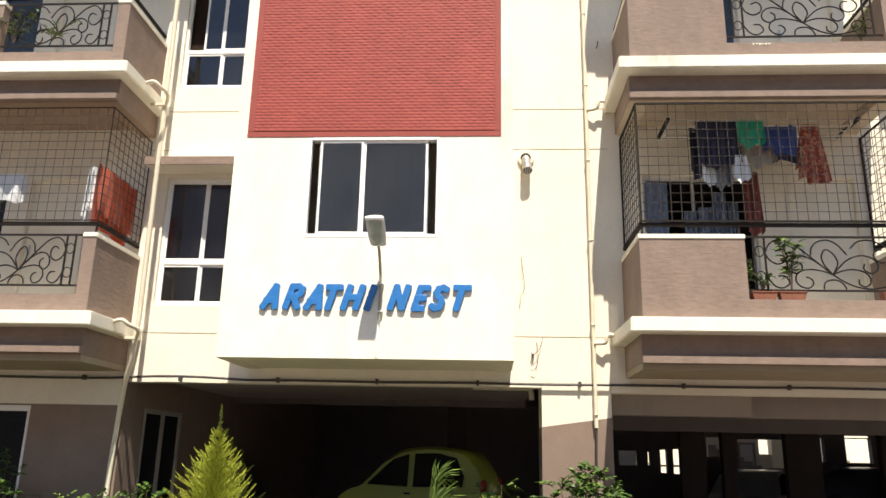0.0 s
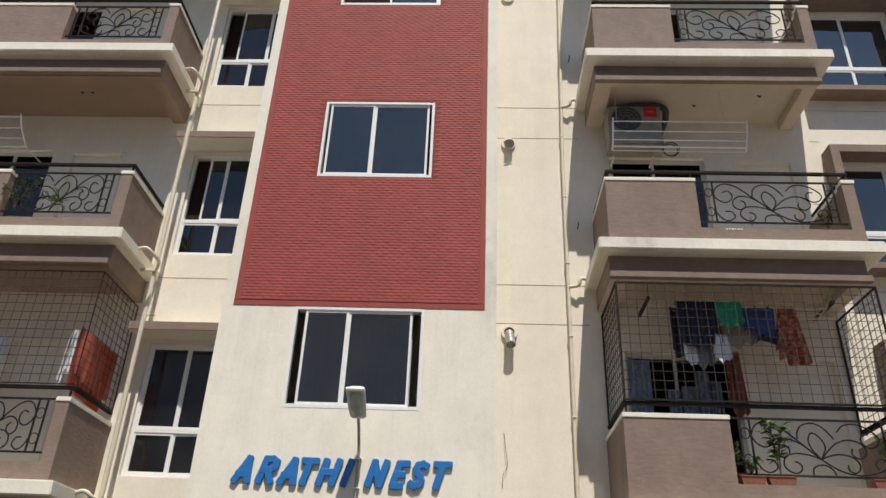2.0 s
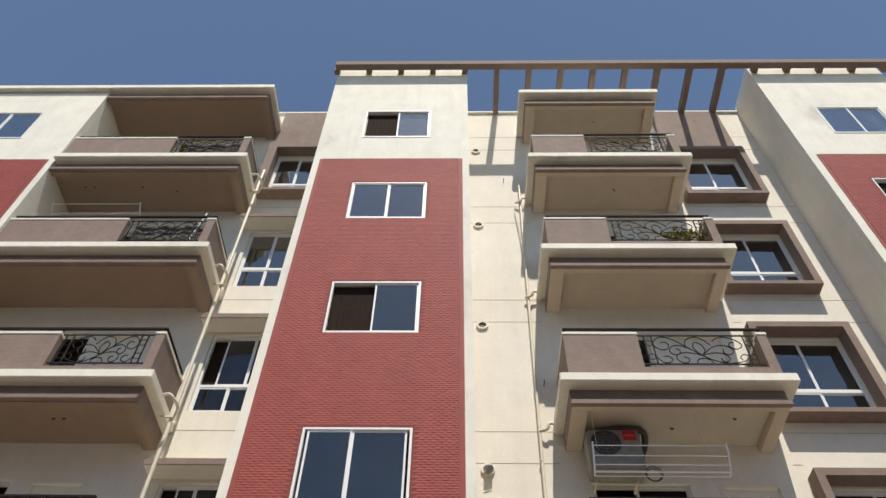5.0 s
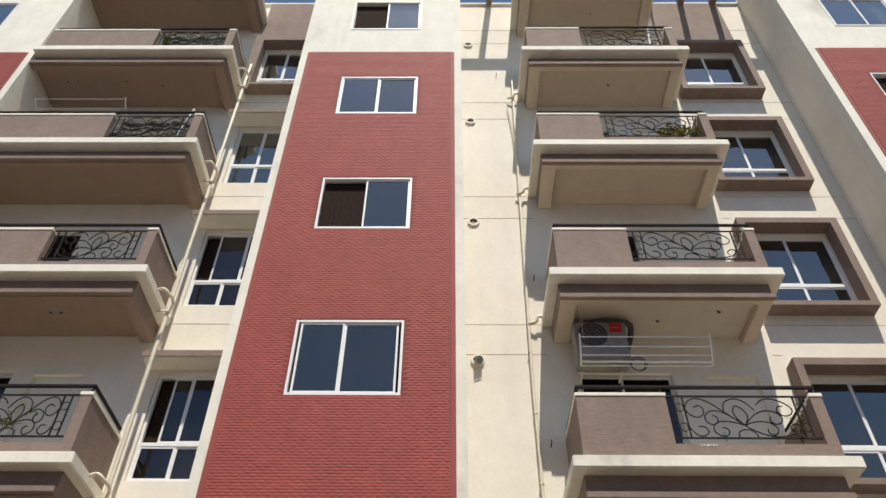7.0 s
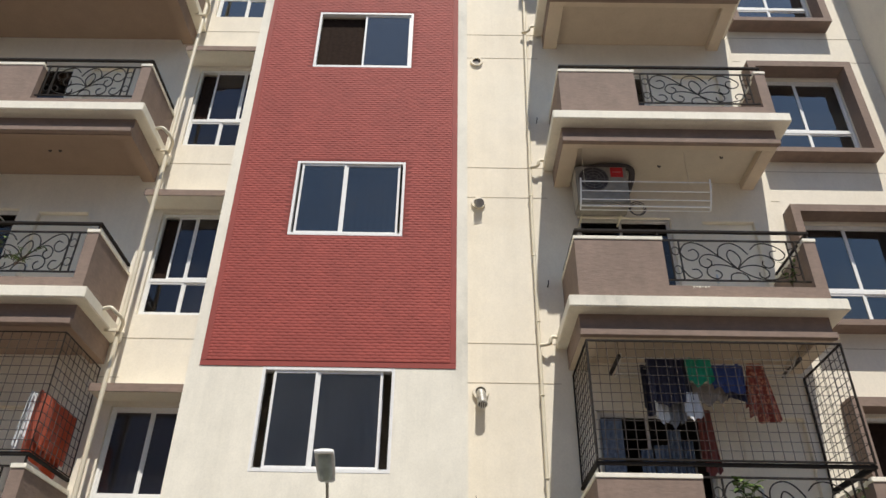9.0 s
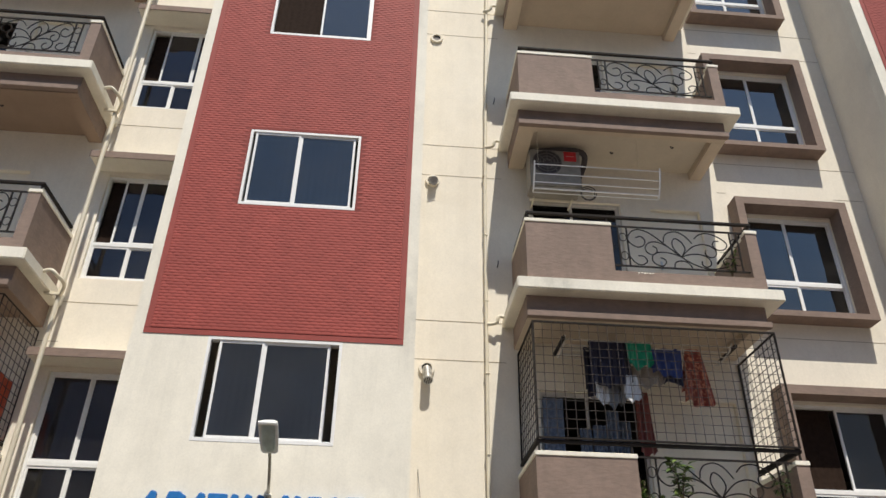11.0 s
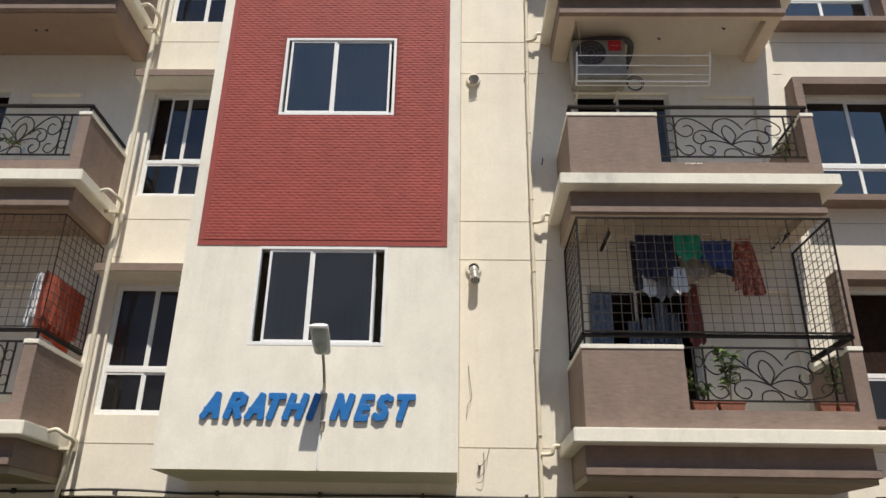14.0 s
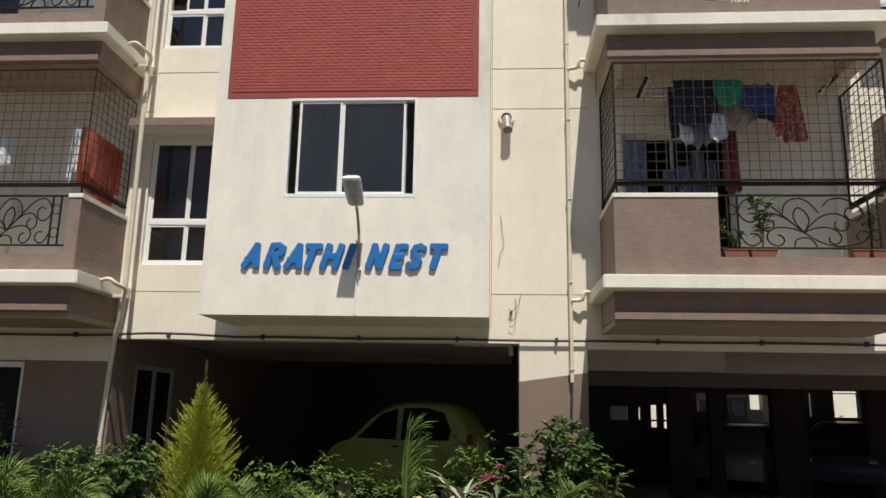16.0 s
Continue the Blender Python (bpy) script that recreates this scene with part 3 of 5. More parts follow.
# ---- roof: parapet and pergola ----
structure("roof_parapet", boxes((LX1, TX0 - 0.002, W - 0.05, W + 0.25, 19.152, 19.23), (TX1 + 0.002, RX0 - 0.002, W - 0.05, W + 0.25, 19.152, 19.23), bevel=0.01), WHITE, "white coping along the roof parapet", "coping")
PERG = paint("pergola_paint", (0.225, 0.165, 0.132), (0.15, 0.115, 0.095), 0.85)
perg = thing("pergola", "brown-painted concrete roof pergola with cross beams", "pergola")
part("front_beam", boxes((-3.02, 10.6, 7.70, 7.86, 19.04, 19.24), bevel=0.01), PERG, perg)
for i in range(18):
    x = 0.885 + 0.79 * (i - 5)
    y1 = W + 0.25 if TX1 < x < RX0 else T - 0.004
    part("rafter", boxes((x, x + 0.13, 7.861, y1, 19.05, 19.235)) if y1 < 8.5 else boxes((x, x + 0.13, 7.861, W - 0.052, 19.05, 19.235)), PERG, perg)

# ---- parking level ----
pillar = thing("pillar", "square pillar, cream above and brown below, beside the parking bay", "pillar")
part("shaft", boxes((0.57, 1.38, W, W + 0.55, 0, BASE - 0.002)), CREAM, pillar)
bm = bmesh.new()
lo, hi = 1.95, 2.07
vs = box(bm, 0.566, 1.384, W - 0.004, W + 0.554, 0.001, lo)
for v in vs:
    if v.co.z > 1 and v.co.x > 1:
        v.co.z = hi
part("dado", bm, BROWN_SMOOTH, pillar, "brown painted lower part")
structure("wall_ground_left", holed_wall(-14, -4.47, 0, BASE, W + 0.001, W + 0.2, [(-7.4, -5.62, 0.6, 2.1)]), CREAM, "cream plaster wall at ground level")
structure("wall_ground_dado", holed_wall(-14, -4.466, 0.001, 2.12, W - 0.004, W + 0.0005, [(-7.4, -5.62, 0.6, 2.1)]), BROWN_SMOOTH, "brown painted lower wall at ground level")
structure("wall_parking_side", holed_wall(W + 0.201, 20, 0, 2.84, -4.67, -4.466, [(9.72, 10.95, 0.7, 2.12)], axis="y"), BROWN_SMOOTH, "brown wall along the parking bay")
structure("wall_foot_strip", boxes((-4.46, 0.565, W + 0.001, W + 0.195, 2.405, 2.459), (1.386, RX0, W + 0.001, W + 0.195, 2.355, 2.459)), CREAM, "cream-painted lower edge of the upper wall", "wall")
structure("wall_ground_end", boxes((-4.4695, -4.461, W + 0.001, W + 0.2, 0.001, 2.40)), BROWN_SMOOTH, "brown painted end of the ground-level wall")
window(-7.4, -5.62, 0.6, 2.1, W + 0.02, "white-framed ground-floor window", glass=DARK_PANE)
side = thing("window_%d" % (count["window"] + 1), "white-framed window in the wall beside the parking bay", "window", kind="structure")
for a in (9.72, 10.30, 10.89):
    part("window_frame", boxes((-4.52, -4.46, a, a + 0.06, 0.7, 2.12)), FRAME_SHADED, side)
part("window_frame", boxes((-4.52, -4.462, 9.78, 10.89, 2.06, 2.12), (-4.52, -4.462, 9.78, 10.89, 0.7, 0.76)), FRAME_SHADED, side)
part("pane", boxes((-4.5, -4.495, 9.78, 10.89, 0.76, 2.06)), DARK_PANE, side)
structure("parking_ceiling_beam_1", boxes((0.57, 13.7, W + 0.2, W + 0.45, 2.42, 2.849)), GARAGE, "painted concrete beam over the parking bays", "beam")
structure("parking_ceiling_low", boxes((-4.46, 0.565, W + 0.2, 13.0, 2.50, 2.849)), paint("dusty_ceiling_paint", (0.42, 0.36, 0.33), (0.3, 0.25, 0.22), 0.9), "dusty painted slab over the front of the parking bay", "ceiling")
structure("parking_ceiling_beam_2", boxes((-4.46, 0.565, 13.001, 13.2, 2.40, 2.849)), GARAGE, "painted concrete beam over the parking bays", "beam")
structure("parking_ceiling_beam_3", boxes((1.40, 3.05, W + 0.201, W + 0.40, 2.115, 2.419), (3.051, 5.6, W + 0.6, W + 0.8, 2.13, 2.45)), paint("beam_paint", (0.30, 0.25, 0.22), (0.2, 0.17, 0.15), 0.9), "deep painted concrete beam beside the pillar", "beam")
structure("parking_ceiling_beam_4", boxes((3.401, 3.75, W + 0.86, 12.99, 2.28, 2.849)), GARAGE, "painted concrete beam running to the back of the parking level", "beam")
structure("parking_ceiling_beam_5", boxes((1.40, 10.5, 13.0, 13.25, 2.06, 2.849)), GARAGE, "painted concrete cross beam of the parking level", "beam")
# out of sight; added lighter than the paving to bounce light into the bay
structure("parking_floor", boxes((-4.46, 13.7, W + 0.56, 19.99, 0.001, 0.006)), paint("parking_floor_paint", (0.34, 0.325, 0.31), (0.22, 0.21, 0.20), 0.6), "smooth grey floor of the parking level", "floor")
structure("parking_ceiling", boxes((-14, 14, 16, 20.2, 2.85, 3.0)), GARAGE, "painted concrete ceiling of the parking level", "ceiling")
structure("wall_parking_back", holed_wall(-4.67, 13.7, 0, 2.85, 20, 20.2,
          [(3.25, 3.69, 1.45, 1.80), (3.97, 4.03, 1.46, 1.78), (4.28, 4.45, 1.28, 1.84), (4.60, 4.79, 1.26, 1.86), (5.44, 5.83, 1.70, 2.17), (6.21, 7.41, 1.45, 2.14), (8.24, 8.34, 1.62, 2.20),
           (8.84, 9.48, 1.61, 2.20), (8.84, 9.50, 2.22, 2.27)]), GARAGE, "painted wall with openings behind the parked cars")
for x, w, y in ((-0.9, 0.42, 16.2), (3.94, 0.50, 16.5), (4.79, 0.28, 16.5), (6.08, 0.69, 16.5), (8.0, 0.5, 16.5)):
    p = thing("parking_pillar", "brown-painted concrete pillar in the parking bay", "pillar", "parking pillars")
    part("shaft", boxes((x, x + w, y, y + 0.22, 0, 2.849), bevel=0.01), PILLAR_SHADE, p)
# the yard behind: glimpsed stair, walls and a pale house
YARD = paint("yard_paint", (0.46, 0.40, 0.34), (0.34, 0.29, 0.25), 0.9)
GREY_YARD = paint("grey_yard_paint", (0.34, 0.33, 0.33), (0.25, 0.24, 0.24), 0.9)
OLIVE_YARD = paint("olive_yard_paint", (0.62, 0.56, 0.42), (0.5, 0.45, 0.34), 0.9)
structure("opening_rail", boxes((4.22, 4.85, 20.05, 20.12, 1.43, 1.475)), GARAGE, "dark rail across the openings behind the cars", "rail")
structure("yard_wall_1", boxes((3.2, 4.42, 23.5, 23.7, 0, 2.6)), GREY_YARD, "grey shaded yard wall behind the parking level")
stair = thing("yard_stair", "dull brown concrete stair in the yard behind", "stair")
for i in range(7):
    part("step", boxes((6.02 + 0.24 * i, 6.02 + 0.24 * (i + 1) - 0.002, 22.0, 22.6, 0.0, 2.02 - 0.105 * i)), GARAGE, stair)
structure("yard_wall_2", holed_wall(5.85, 7.74, 0, 2.7, 23.0, 23.2, [(6.33, 6.43, 1.87, 1.97)]), YARD, "dull brown yard wall behind the stair")
structure("yard_wall_3", boxes((7.741, 8.07, 23.0, 23.2, 0, 1.80)), YARD, "low brown yard wall beside the stair")
structure("yard_pier", boxes((8.08, 8.62, 22.9, 23.25, 0, 2.7), bevel=0.01), OLIVE_YARD, "olive-cream pier in the yard behind", "pier")
panel = thing("yard_door", "grey metal door in the yard wall", "door")
part("leaf", boxes((7.19, 7.56, 22.96, 22.999, 0.0, 2.06), bevel=0.004), GREY_YARD, panel)
part("door_frame", boxes((7.13, 7.188, 22.94, 22.999, 0.0, 2.12), (7.562, 7.62, 22.94, 22.999, 0.0, 2.12), (7.189, 7.561, 22.94, 22.999, 2.062, 2.12)), GARAGE, panel)
structure("yard_wall_4", boxes((9.9, 14, 24.5, 24.7, 0, 1.62)), YARD, "low brown yard wall behind the parking level")
structure("neighbour_wall", holed_wall(-20, 40, 0, 7, 30, 30.3, [(x, x + 0.5, z, z + 0.5) for x in (5.6, 8.2, 12.9, 15.2) for z in (1.2, 3.0)]), WHITE, "sunlit pale wall of the plot behind")


def car(name, label, paint_mat, scale=(1, 1, 1), at=None):
    """A small hatchback, nose towards -x, built from a side outline with tumblehome."""
    c = thing(name, label, "car")
    outline = [(-1.52, 0.32), (-1.55, 0.60), (-1.46, 0.86), (-1.22, 0.99), (-0.98, 1.06), (-0.42, 1.50), (0.0, 1.61), (0.55, 1.62), (1.0, 1.56), (1.27, 1.32), (1.42, 1.0), (1.50, 0.62), (1.48, 0.32)]
    outline = [(p.x, p.z) for p in smooth_line([(x, 0, z) for x, z in outline], 3)]
    bm = bmesh.new()
    rows = []
    for s in (-1, -0.86, 0, 0.86, 1):
        ring = []
        for x, z in outline:
            half = 0.74 - 0.16 * max(0, (z - 0.95) / 0.67) - 0.05 * max(0, abs(x) - 1.2)
            dz = -0.05 if abs(s) == 1 and z > 1.4 else 0
            ring.append(bm.verts.new((x * (0.985 if abs(s) == 1 else 1), s * half, z + dz)))
        rows.append(ring)
    for q, r in zip(rows, rows[1:]):
        for i in range(len(outline)):
            j = (i + 1) % len(outline)
            bm.faces.new((q[i], q[j], r[j], r[i]))
    bm.faces.new(rows[0])
    bm.faces.new(rows[-1][::-1])
    part("body", bm, paint_mat, c, smooth=True)
    dark = CARGLASS

    def side_panel(pts, s):
        bm2 = bmesh.new()
        f = [bm2.verts.new((x, s * (0.752 - 0.16 * max(0, (z - 0.95) / 0.67)), z)) for x, z in pts]
        b = [bm2.verts.new((x, s * (0.70 - 0.16 * max(0, (z - 0.95) / 0.67)), z)) for x, z in pts]
        bm2.faces.new(f)
        bm2.faces.new(b[::-1])
        for i in range(len(pts)):
            j = (i + 1) % len(pts)
            bm2.faces.new((f[i], b[i], b[j], f[j]))
        return bm2

    for s in (-1, 1):
        part("front_side_window", side_panel([(-0.88, 1.06), (-0.40, 1.43), (-0.08, 1.51), (-0.08, 1.04)], s), dark, c)
        part("rear_side_window", side_panel([(0.04, 1.04), (0.04, 1.52), (0.50, 1.53), (0.86, 1.46), (1.02, 1.20), (0.98, 1.05)], s), dark, c)
        part("door_handle", boxes((-0.12, 0.0, s * 0.75 - 0.012, s * 0.75 + 0.012, 0.93, 0.955)), IRON, c)
        part("tail_light", boxes((1.34, 1.44, s * 0.68 - 0.05, s * 0.68 + 0.05, 0.86, 1.16), bevel=0.02), TAIL, c)
        part("head_light", boxes((-1.52, -1.38, s * 0.55 - 0.1, s * 0.55 + 0.1, 0.68, 0.82), bevel=0.03), FRAME, c)
        for x in (-1.05, 1.05):
            bm3 = bmesh.new()
            bmesh.ops.create_cone(bm3, cap_ends=True, segments=24, radius1=0.27, radius2=0.27, depth=0.17, matrix=Matrix.Translation((x, s * 0.68, 0.27)) @ Matrix.Rotation(radians(90), 4, "X"))
            wheel = part("wheel", bm3, CABLE, c, "black rubber tyre")
            bm3 = bmesh.new()
            bmesh.ops.create_cone(bm3, cap_ends=True, segments=20, radius1=0.17, radius2=0.15, depth=0.02, matrix=Matrix.Translation((x, s * 0.77, 0.27)) @ Matrix.Rotation(radians(90 * s), 4, "X"))
            part("rim", bm3, STEEL, wheel)
    c.matrix_basis = at @ Matrix.Diagonal((*scale, 1))
    return c


CARGLASS = plain("car_glass", (0.01, 0.012, 0.014), 0.08, vary=0.1, relief=0)
TAIL = plain("tail_light_red", (0.35, 0.01, 0.01), 0.2, relief=0)
LIME = plain("lime_car_paint", (0.42, 0.48, 0.075), 0.25, vary=0.04, relief=0)
SILVER = plain("pale_car_paint", (0.40, 0.40, 0.41), 0.3, vary=0.04, relief=0)
DARKCAR = plain("dark_car_paint", (0.10, 0.11, 0.15), 0.3, vary=0.04, relief=0)
car("car", "lime-green small hatchback parked in the shade", LIME, (0.85, 1.0, 1.07), at=pose(-1.14, 13.35, 0, 0, 0, -12))
car("car", "pale grey car parked at the back of the bay", SILVER, (1.1, 1.0, 0.88), at=pose(5.95, 18.3, 0, 0, 0, 62))
car("car", "dark car parked at the back of the bay", DARKCAR, (1.2, 1.1, 0.94), at=pose(8.35, 18.25, 0, 0, 0, 60))


# ---- pipes, cable, vents on the main wall ----
def clip_ring(bm, c, r):
    tube(bm, [(c[0] + r * math.cos(a * math.pi / 6), c[1] + r * math.sin(a * math.pi / 6), c[2]) for a in range(13)], 0.008, 5)


def downpipe(label, line, r, spouts):
    p = thing("downpipe", label, "drain pipe", "rainwater pipes")
    bm = bmesh.new()
    tube(bm, line, r, 12)
    part("pipe", bm, PIPE, p, smooth=True)
    for pts in spouts:
        bm = bmesh.new()
        tube(bm, smooth_line(pts, 4), 0.024, 10)
        part("spout", bm, PIPE, p, smooth=True)
    return p


right_spouts, left_spouts = [], []
for k in range(5):
    z = SLAB[k]
    right_spouts.append([(1.43, 9.0, z - 0.035), (1.36, 9.0, z - 0.03), (1.335, 9.0, z - 0.06), (1.325, 9.01, z - 0.11), (1.29, 9.03, z - 0.125), (1.20, 9.06, z - 0.125)])
    left_spouts.append([(-4.36, 8.40, z - 0.03), (-4.26, 8.40, z - 0.01), (-4.19, 8.44, z - 0.06), (-4.15, 8.60, z - 0.10), (-4.24, 8.76, z - 0.18)])
pr = downpipe("thin cream plastic downpipe on the plaster wall", [(1.19, 9.08, 1.95), (1.19, 9.08, 2.5), (1.19, 9.07, 8.0), (1.27, 9.07, 12.6), (1.33, 9.07, 15.7)], 0.023, right_spouts)
pl = downpipe("cream plastic downpipe standing off the wall", [(-4.53, 9.08, 0.02), (-4.51, 9.08, 1.4), (-4.47, 9.06, 2.1), (-4.40, 8.96, 2.40), (-4.29, 8.82, 2.62), (-4.235, 8.76, 3.1), (-4.30, 8.76, 15.4), (-4.31, 8.8, 15.9)], 0.031, left_spouts)
for k in range(7):
    bm = bmesh.new()
    clip_ring(bm, (1.19, 9.075, 2.1 + 1.05 * k), 0.027)
    part("clip", bm, PIPE, pr)
for k in range(5):
    part("stay", boxes((-4.42, -4.22, 8.70, 8.73, SLAB[k] - 0.19, SLAB[k] - 0.15), bevel=0.006), PIPE, pl)
# the slack pipe that leans against the wall under the upper spout
lean = thing("loose_pipe", "thin grey pipe leaning on the plaster wall", "pipe")
bm = bmesh.new()
tube(bm, [(1.18, 9.08, 14.75), (1.24, 9.07, 13.9), (1.27, 9.05, 12.95)], 0.012, 8)
part("pipe", bm, PIPE, lean)

cable = thing("service_cable", "dark service pipe clipped along the foot of the upper wall", "cable")
bm = bmesh.new()
pts = [(-9 + 0.55 * i, W - 0.045, 2.44 + 0.004 * math.sin(1.7 * i) + (0.03 if -4.5 < -9 + 0.55 * i < -3.2 else 0)) for i in range(31)]
tube(bm, smooth_line(pts, 2), 0.0145, 8)
part("run", bm, CABLE, cable, smooth=True)
for i in range(13):
    part("clip", boxes((-8.6 + 1.2 * i, -8.57 + 1.2 * i, W - 0.068, W - 0.002, 2.415, 2.475)), CABLE, cable)
part("junction_box", boxes((5.02, 5.12, W - 0.09, W - 0.002, 2.38, 2.50), bevel=0.01), CABLE, cable)
bm = bmesh.new()
for x in (1.19, 5.07, -4.42):
    tube(bm, [(x, W - 0.05, 2.44), (x + 0.01, W - 0.05, 2.2), (x - 0.01, W - 0.05, 1.5), (x, W - 0.05, 0.02)] if x > 0 else [(x, W - 0.05, 2.44), (x, W - 0.05, 2.36)], 0.012, 6)
part("drop", bm, CABLE, cable)

wires = thing("loose_wires", "thin loose wire ends hanging from the plaster wall", "wire")
for pts in ([(0.34, 9.12, 4.0), (0.36, 9.09, 3.8), (0.38, 9.10, 3.6), (0.33, 9.09, 3.5), (0.32, 9.12, 3.35)], [(0.59, 9.12, 3.0), (0.55, 9.08, 2.86), (0.47, 9.07, 2.78), (0.45, 9.08, 2.82)],
            [(0.52, 9.12, 2.95), (0.53, 9.07, 2.75), (0.50, 9.08, 2.62), (0.44, 9.10, 2.60)]):
    bm = bmesh.new()
    tube(bm, smooth_line(pts, 4), 0.0032, 5)
    part("wire", bm, CABLE, wires)
part("hook", boxes((0.455, 0.485, 9.09, 9.128, 2.76, 2.80)), CABLE, wires)
for x, z in ((1.36, 6.87), (1.36, 9.9), (1.0, 15.9)):
    nail = thing("wall_hook", "small rusty iron hook in the plaster", "hook")
    bm = bmesh.new()
    tube(bm, [(x, W + 0.01, z), (x, W - 0.06, z), (x + 0.005, W - 0.08, z + 0.02), (x + 0.005, W - 0.08, z + 0.06)], 0.008, 6)
    part("shaft", bm, CABLE, nail)


def ring_mesh(cx, y, cz, r_out, r_in, depth, sides=24):
    bm = bmesh.new()
    rings = []
    for r, yy in ((r_out, y), (r_out * 0.97, y - depth), (r_in, y - depth), (r_in, y + 0.02)):
        rings.append([bm.verts.new((cx + r * math.cos(2 * math.pi * i / sides), yy, cz + r * math.sin(2 * math.pi * i / sides))) for i in range(sides)])
    for a, b in zip(rings, rings[1:]):
        for i in range(sides):
            j = (i + 1) % sides
            bm.faces.new((a[i], a[j], b[j], b[i]))
    bm.faces.new(rings[-1])
    return bm


for k in range(5):
    z = 5.30 + 2.99 * k
    v = thing("wall_vent", "round kitchen vent with a cream plaster collar" + (" and a steel cowl" if k < 2 else ", open and dark"), "vent", "kitchen vents")
    part("collar", ring_mesh(0.41, W - 0.001, z, 0.105, 0.068, 0.035), CREAM, v)
    bm = bmesh.new()
    bmesh.ops.create_cone(bm, cap_ends=True, segments=24, radius1=0.067, radius2=0.067, depth=0.004, matrix=Matrix.Translation((0.41, W - 0.008, z)) @ Matrix.Rotation(radians(90), 4, "X"))
    part("opening", bm, CABLE, v)
    if k < 2:
        bm = bmesh.new()
        end = Vector((0.425, W - (0.14 if k == 0 else 0.12), z - (0.21 if k == 0 else 0.07)))
        base_ = Vector((0.41, W - 0.01, z - 0.005))
        run = (end - base_).normalized()
        tube(bm, [base_, base_ + run * 0.12, end], 0.06, 20)
        cowl = part("cowl", bm, STEEL, v, smooth=True)
        turn = run.to_track_quat("Z", "Y").to_matrix().to_4x4()
        for s_ in (0.09, 0.15, (end - base_).length):
            bm = bmesh.new()
            ring = [Matrix.Translation(base_ + run * s_) @ turn @ Vector((0.0605 * math.cos(q * math.pi / 9), 0.0605 * math.sin(q * math.pi / 9), 0)) for q in range(19)]
            tube(bm, ring, 0.004, 5)
            part("seam", bm, STEEL, cowl)
        bm = bmesh.new()
        bmesh.ops.create_cone(bm, cap_ends=True, segments=20, radius1=0.05, radius2=0.05, depth=0.004, matrix=Matrix.Translation(end + run * 0.003) @ turn)
        part("mouth", bm, CABLE if k == 0 else STEEL, cowl)
        for q in (-0.026, 0.0, 0.026):
            bm = bmesh.new()
            tube(bm, [end + run * 0.008 + turn @ Vector((q, -0.05, 0)), end + run * 0.008 + turn @ Vector((q, 0.05, 0))], 0.006, 5)
            part("slat", bm, STEEL, cowl)

# ---- name sign ----
sign = thing("name_sign", "raised blue slanted capital letters on the tower wall", "sign", at=(0, 0, 0))
LETTERS = [("A", -2.533, -2.260), ("R", -2.291, -2.019), ("A", -2.056, -1.778), ("T", -1.889, -1.618), ("H", -1.655, -1.379), ("I", -1.410, -1.245), ("N", -1.147, -0.885), ("E", -0.891, -0.667), ("S", -0.709, -0.467), ("T", -0.510, -0.232)]
STROKES = {
    "A": [[(0, 0), (0.5, 1), (1, 0)], [(0.08, 0.30), (0.8, 0.30)]],
    "R": [[(0.05, 0), (0.05, 1)], [(0.05, 1), (0.6, 1), (0.92, 0.9), (0.92, 0.66), (0.6, 0.52), (0.05, 0.5)], [(0.45, 0.5), (1, 0)]],
    "T": [[(0, 1), (1, 1)], [(0.5, 1), (0.5, 0)]],
    "H": [[(0, 0), (0, 1)], [(1, 0), (1, 1)], [(0, 0.5), (1, 0.5)]],
    "I": [[(0.5, 0), (0.5, 1)]],
    "N": [[(0, 0), (0, 1)], [(0, 1), (1, 0)], [(1, 0), (1, 1)]],
    "E": [[(1, 1), (0.02, 1), (0.02, 0), (1, 0)], [(0.02, 0.5), (0.85, 0.5)]],
    "S": [[(1, 0.92), (0.62, 1), (0.2, 0.94), (0.08, 0.74), (0.35, 0.57), (0.72, 0.46), (0.92, 0.28), (0.78, 0.05), (0.35, 0), (0, 0.1)]],
}


def pill(bm, p, q, r, y0, y1):
    """A rounded bar from p to q in the wall's plane, with eased front edges."""
    d = (q - p).normalized() if (q - p).length > 1e-6 else Vector((1, 0))
    ang = math.atan2(d.y, d.x)
    rings = []
    for rr, yy in ((r, y0), (r, y1 + 0.005), (r - 0.0015, y1 + 0.0015), (r - 0.005, y1)):
        ring = []
        for c, a0 in ((q, ang - math.pi / 2), (p, ang + math.pi / 2)):
            for i in range(9):
                t = a0 + math.pi * i / 8
                u, v = math.cos(t - a0 - math.pi / 2), math.sin(t - a0 - math.pi / 2)
                u, v = math.copysign(abs(u) ** 0.55, u) * 0.9, math.copysign(abs(v) ** 0.55, v)
                e = Vector((math.cos(a0 + math.pi / 2), math.sin(a0 + math.pi / 2)))
                ring.append(bm.verts.new((c.x + rr * (u * e.x - v * e.y), yy, c.y + rr * (u * e.y + v * e.x))))
        rings.append(ring)
    for a_, b_ in zip(rings, rings[1:]):
        for i in range(18):
            bm.faces.new((a_[i], a_[(i + 1) % 18], b_[(i + 1) % 18], b_[i]))
    bm.faces.new(rings[-1])


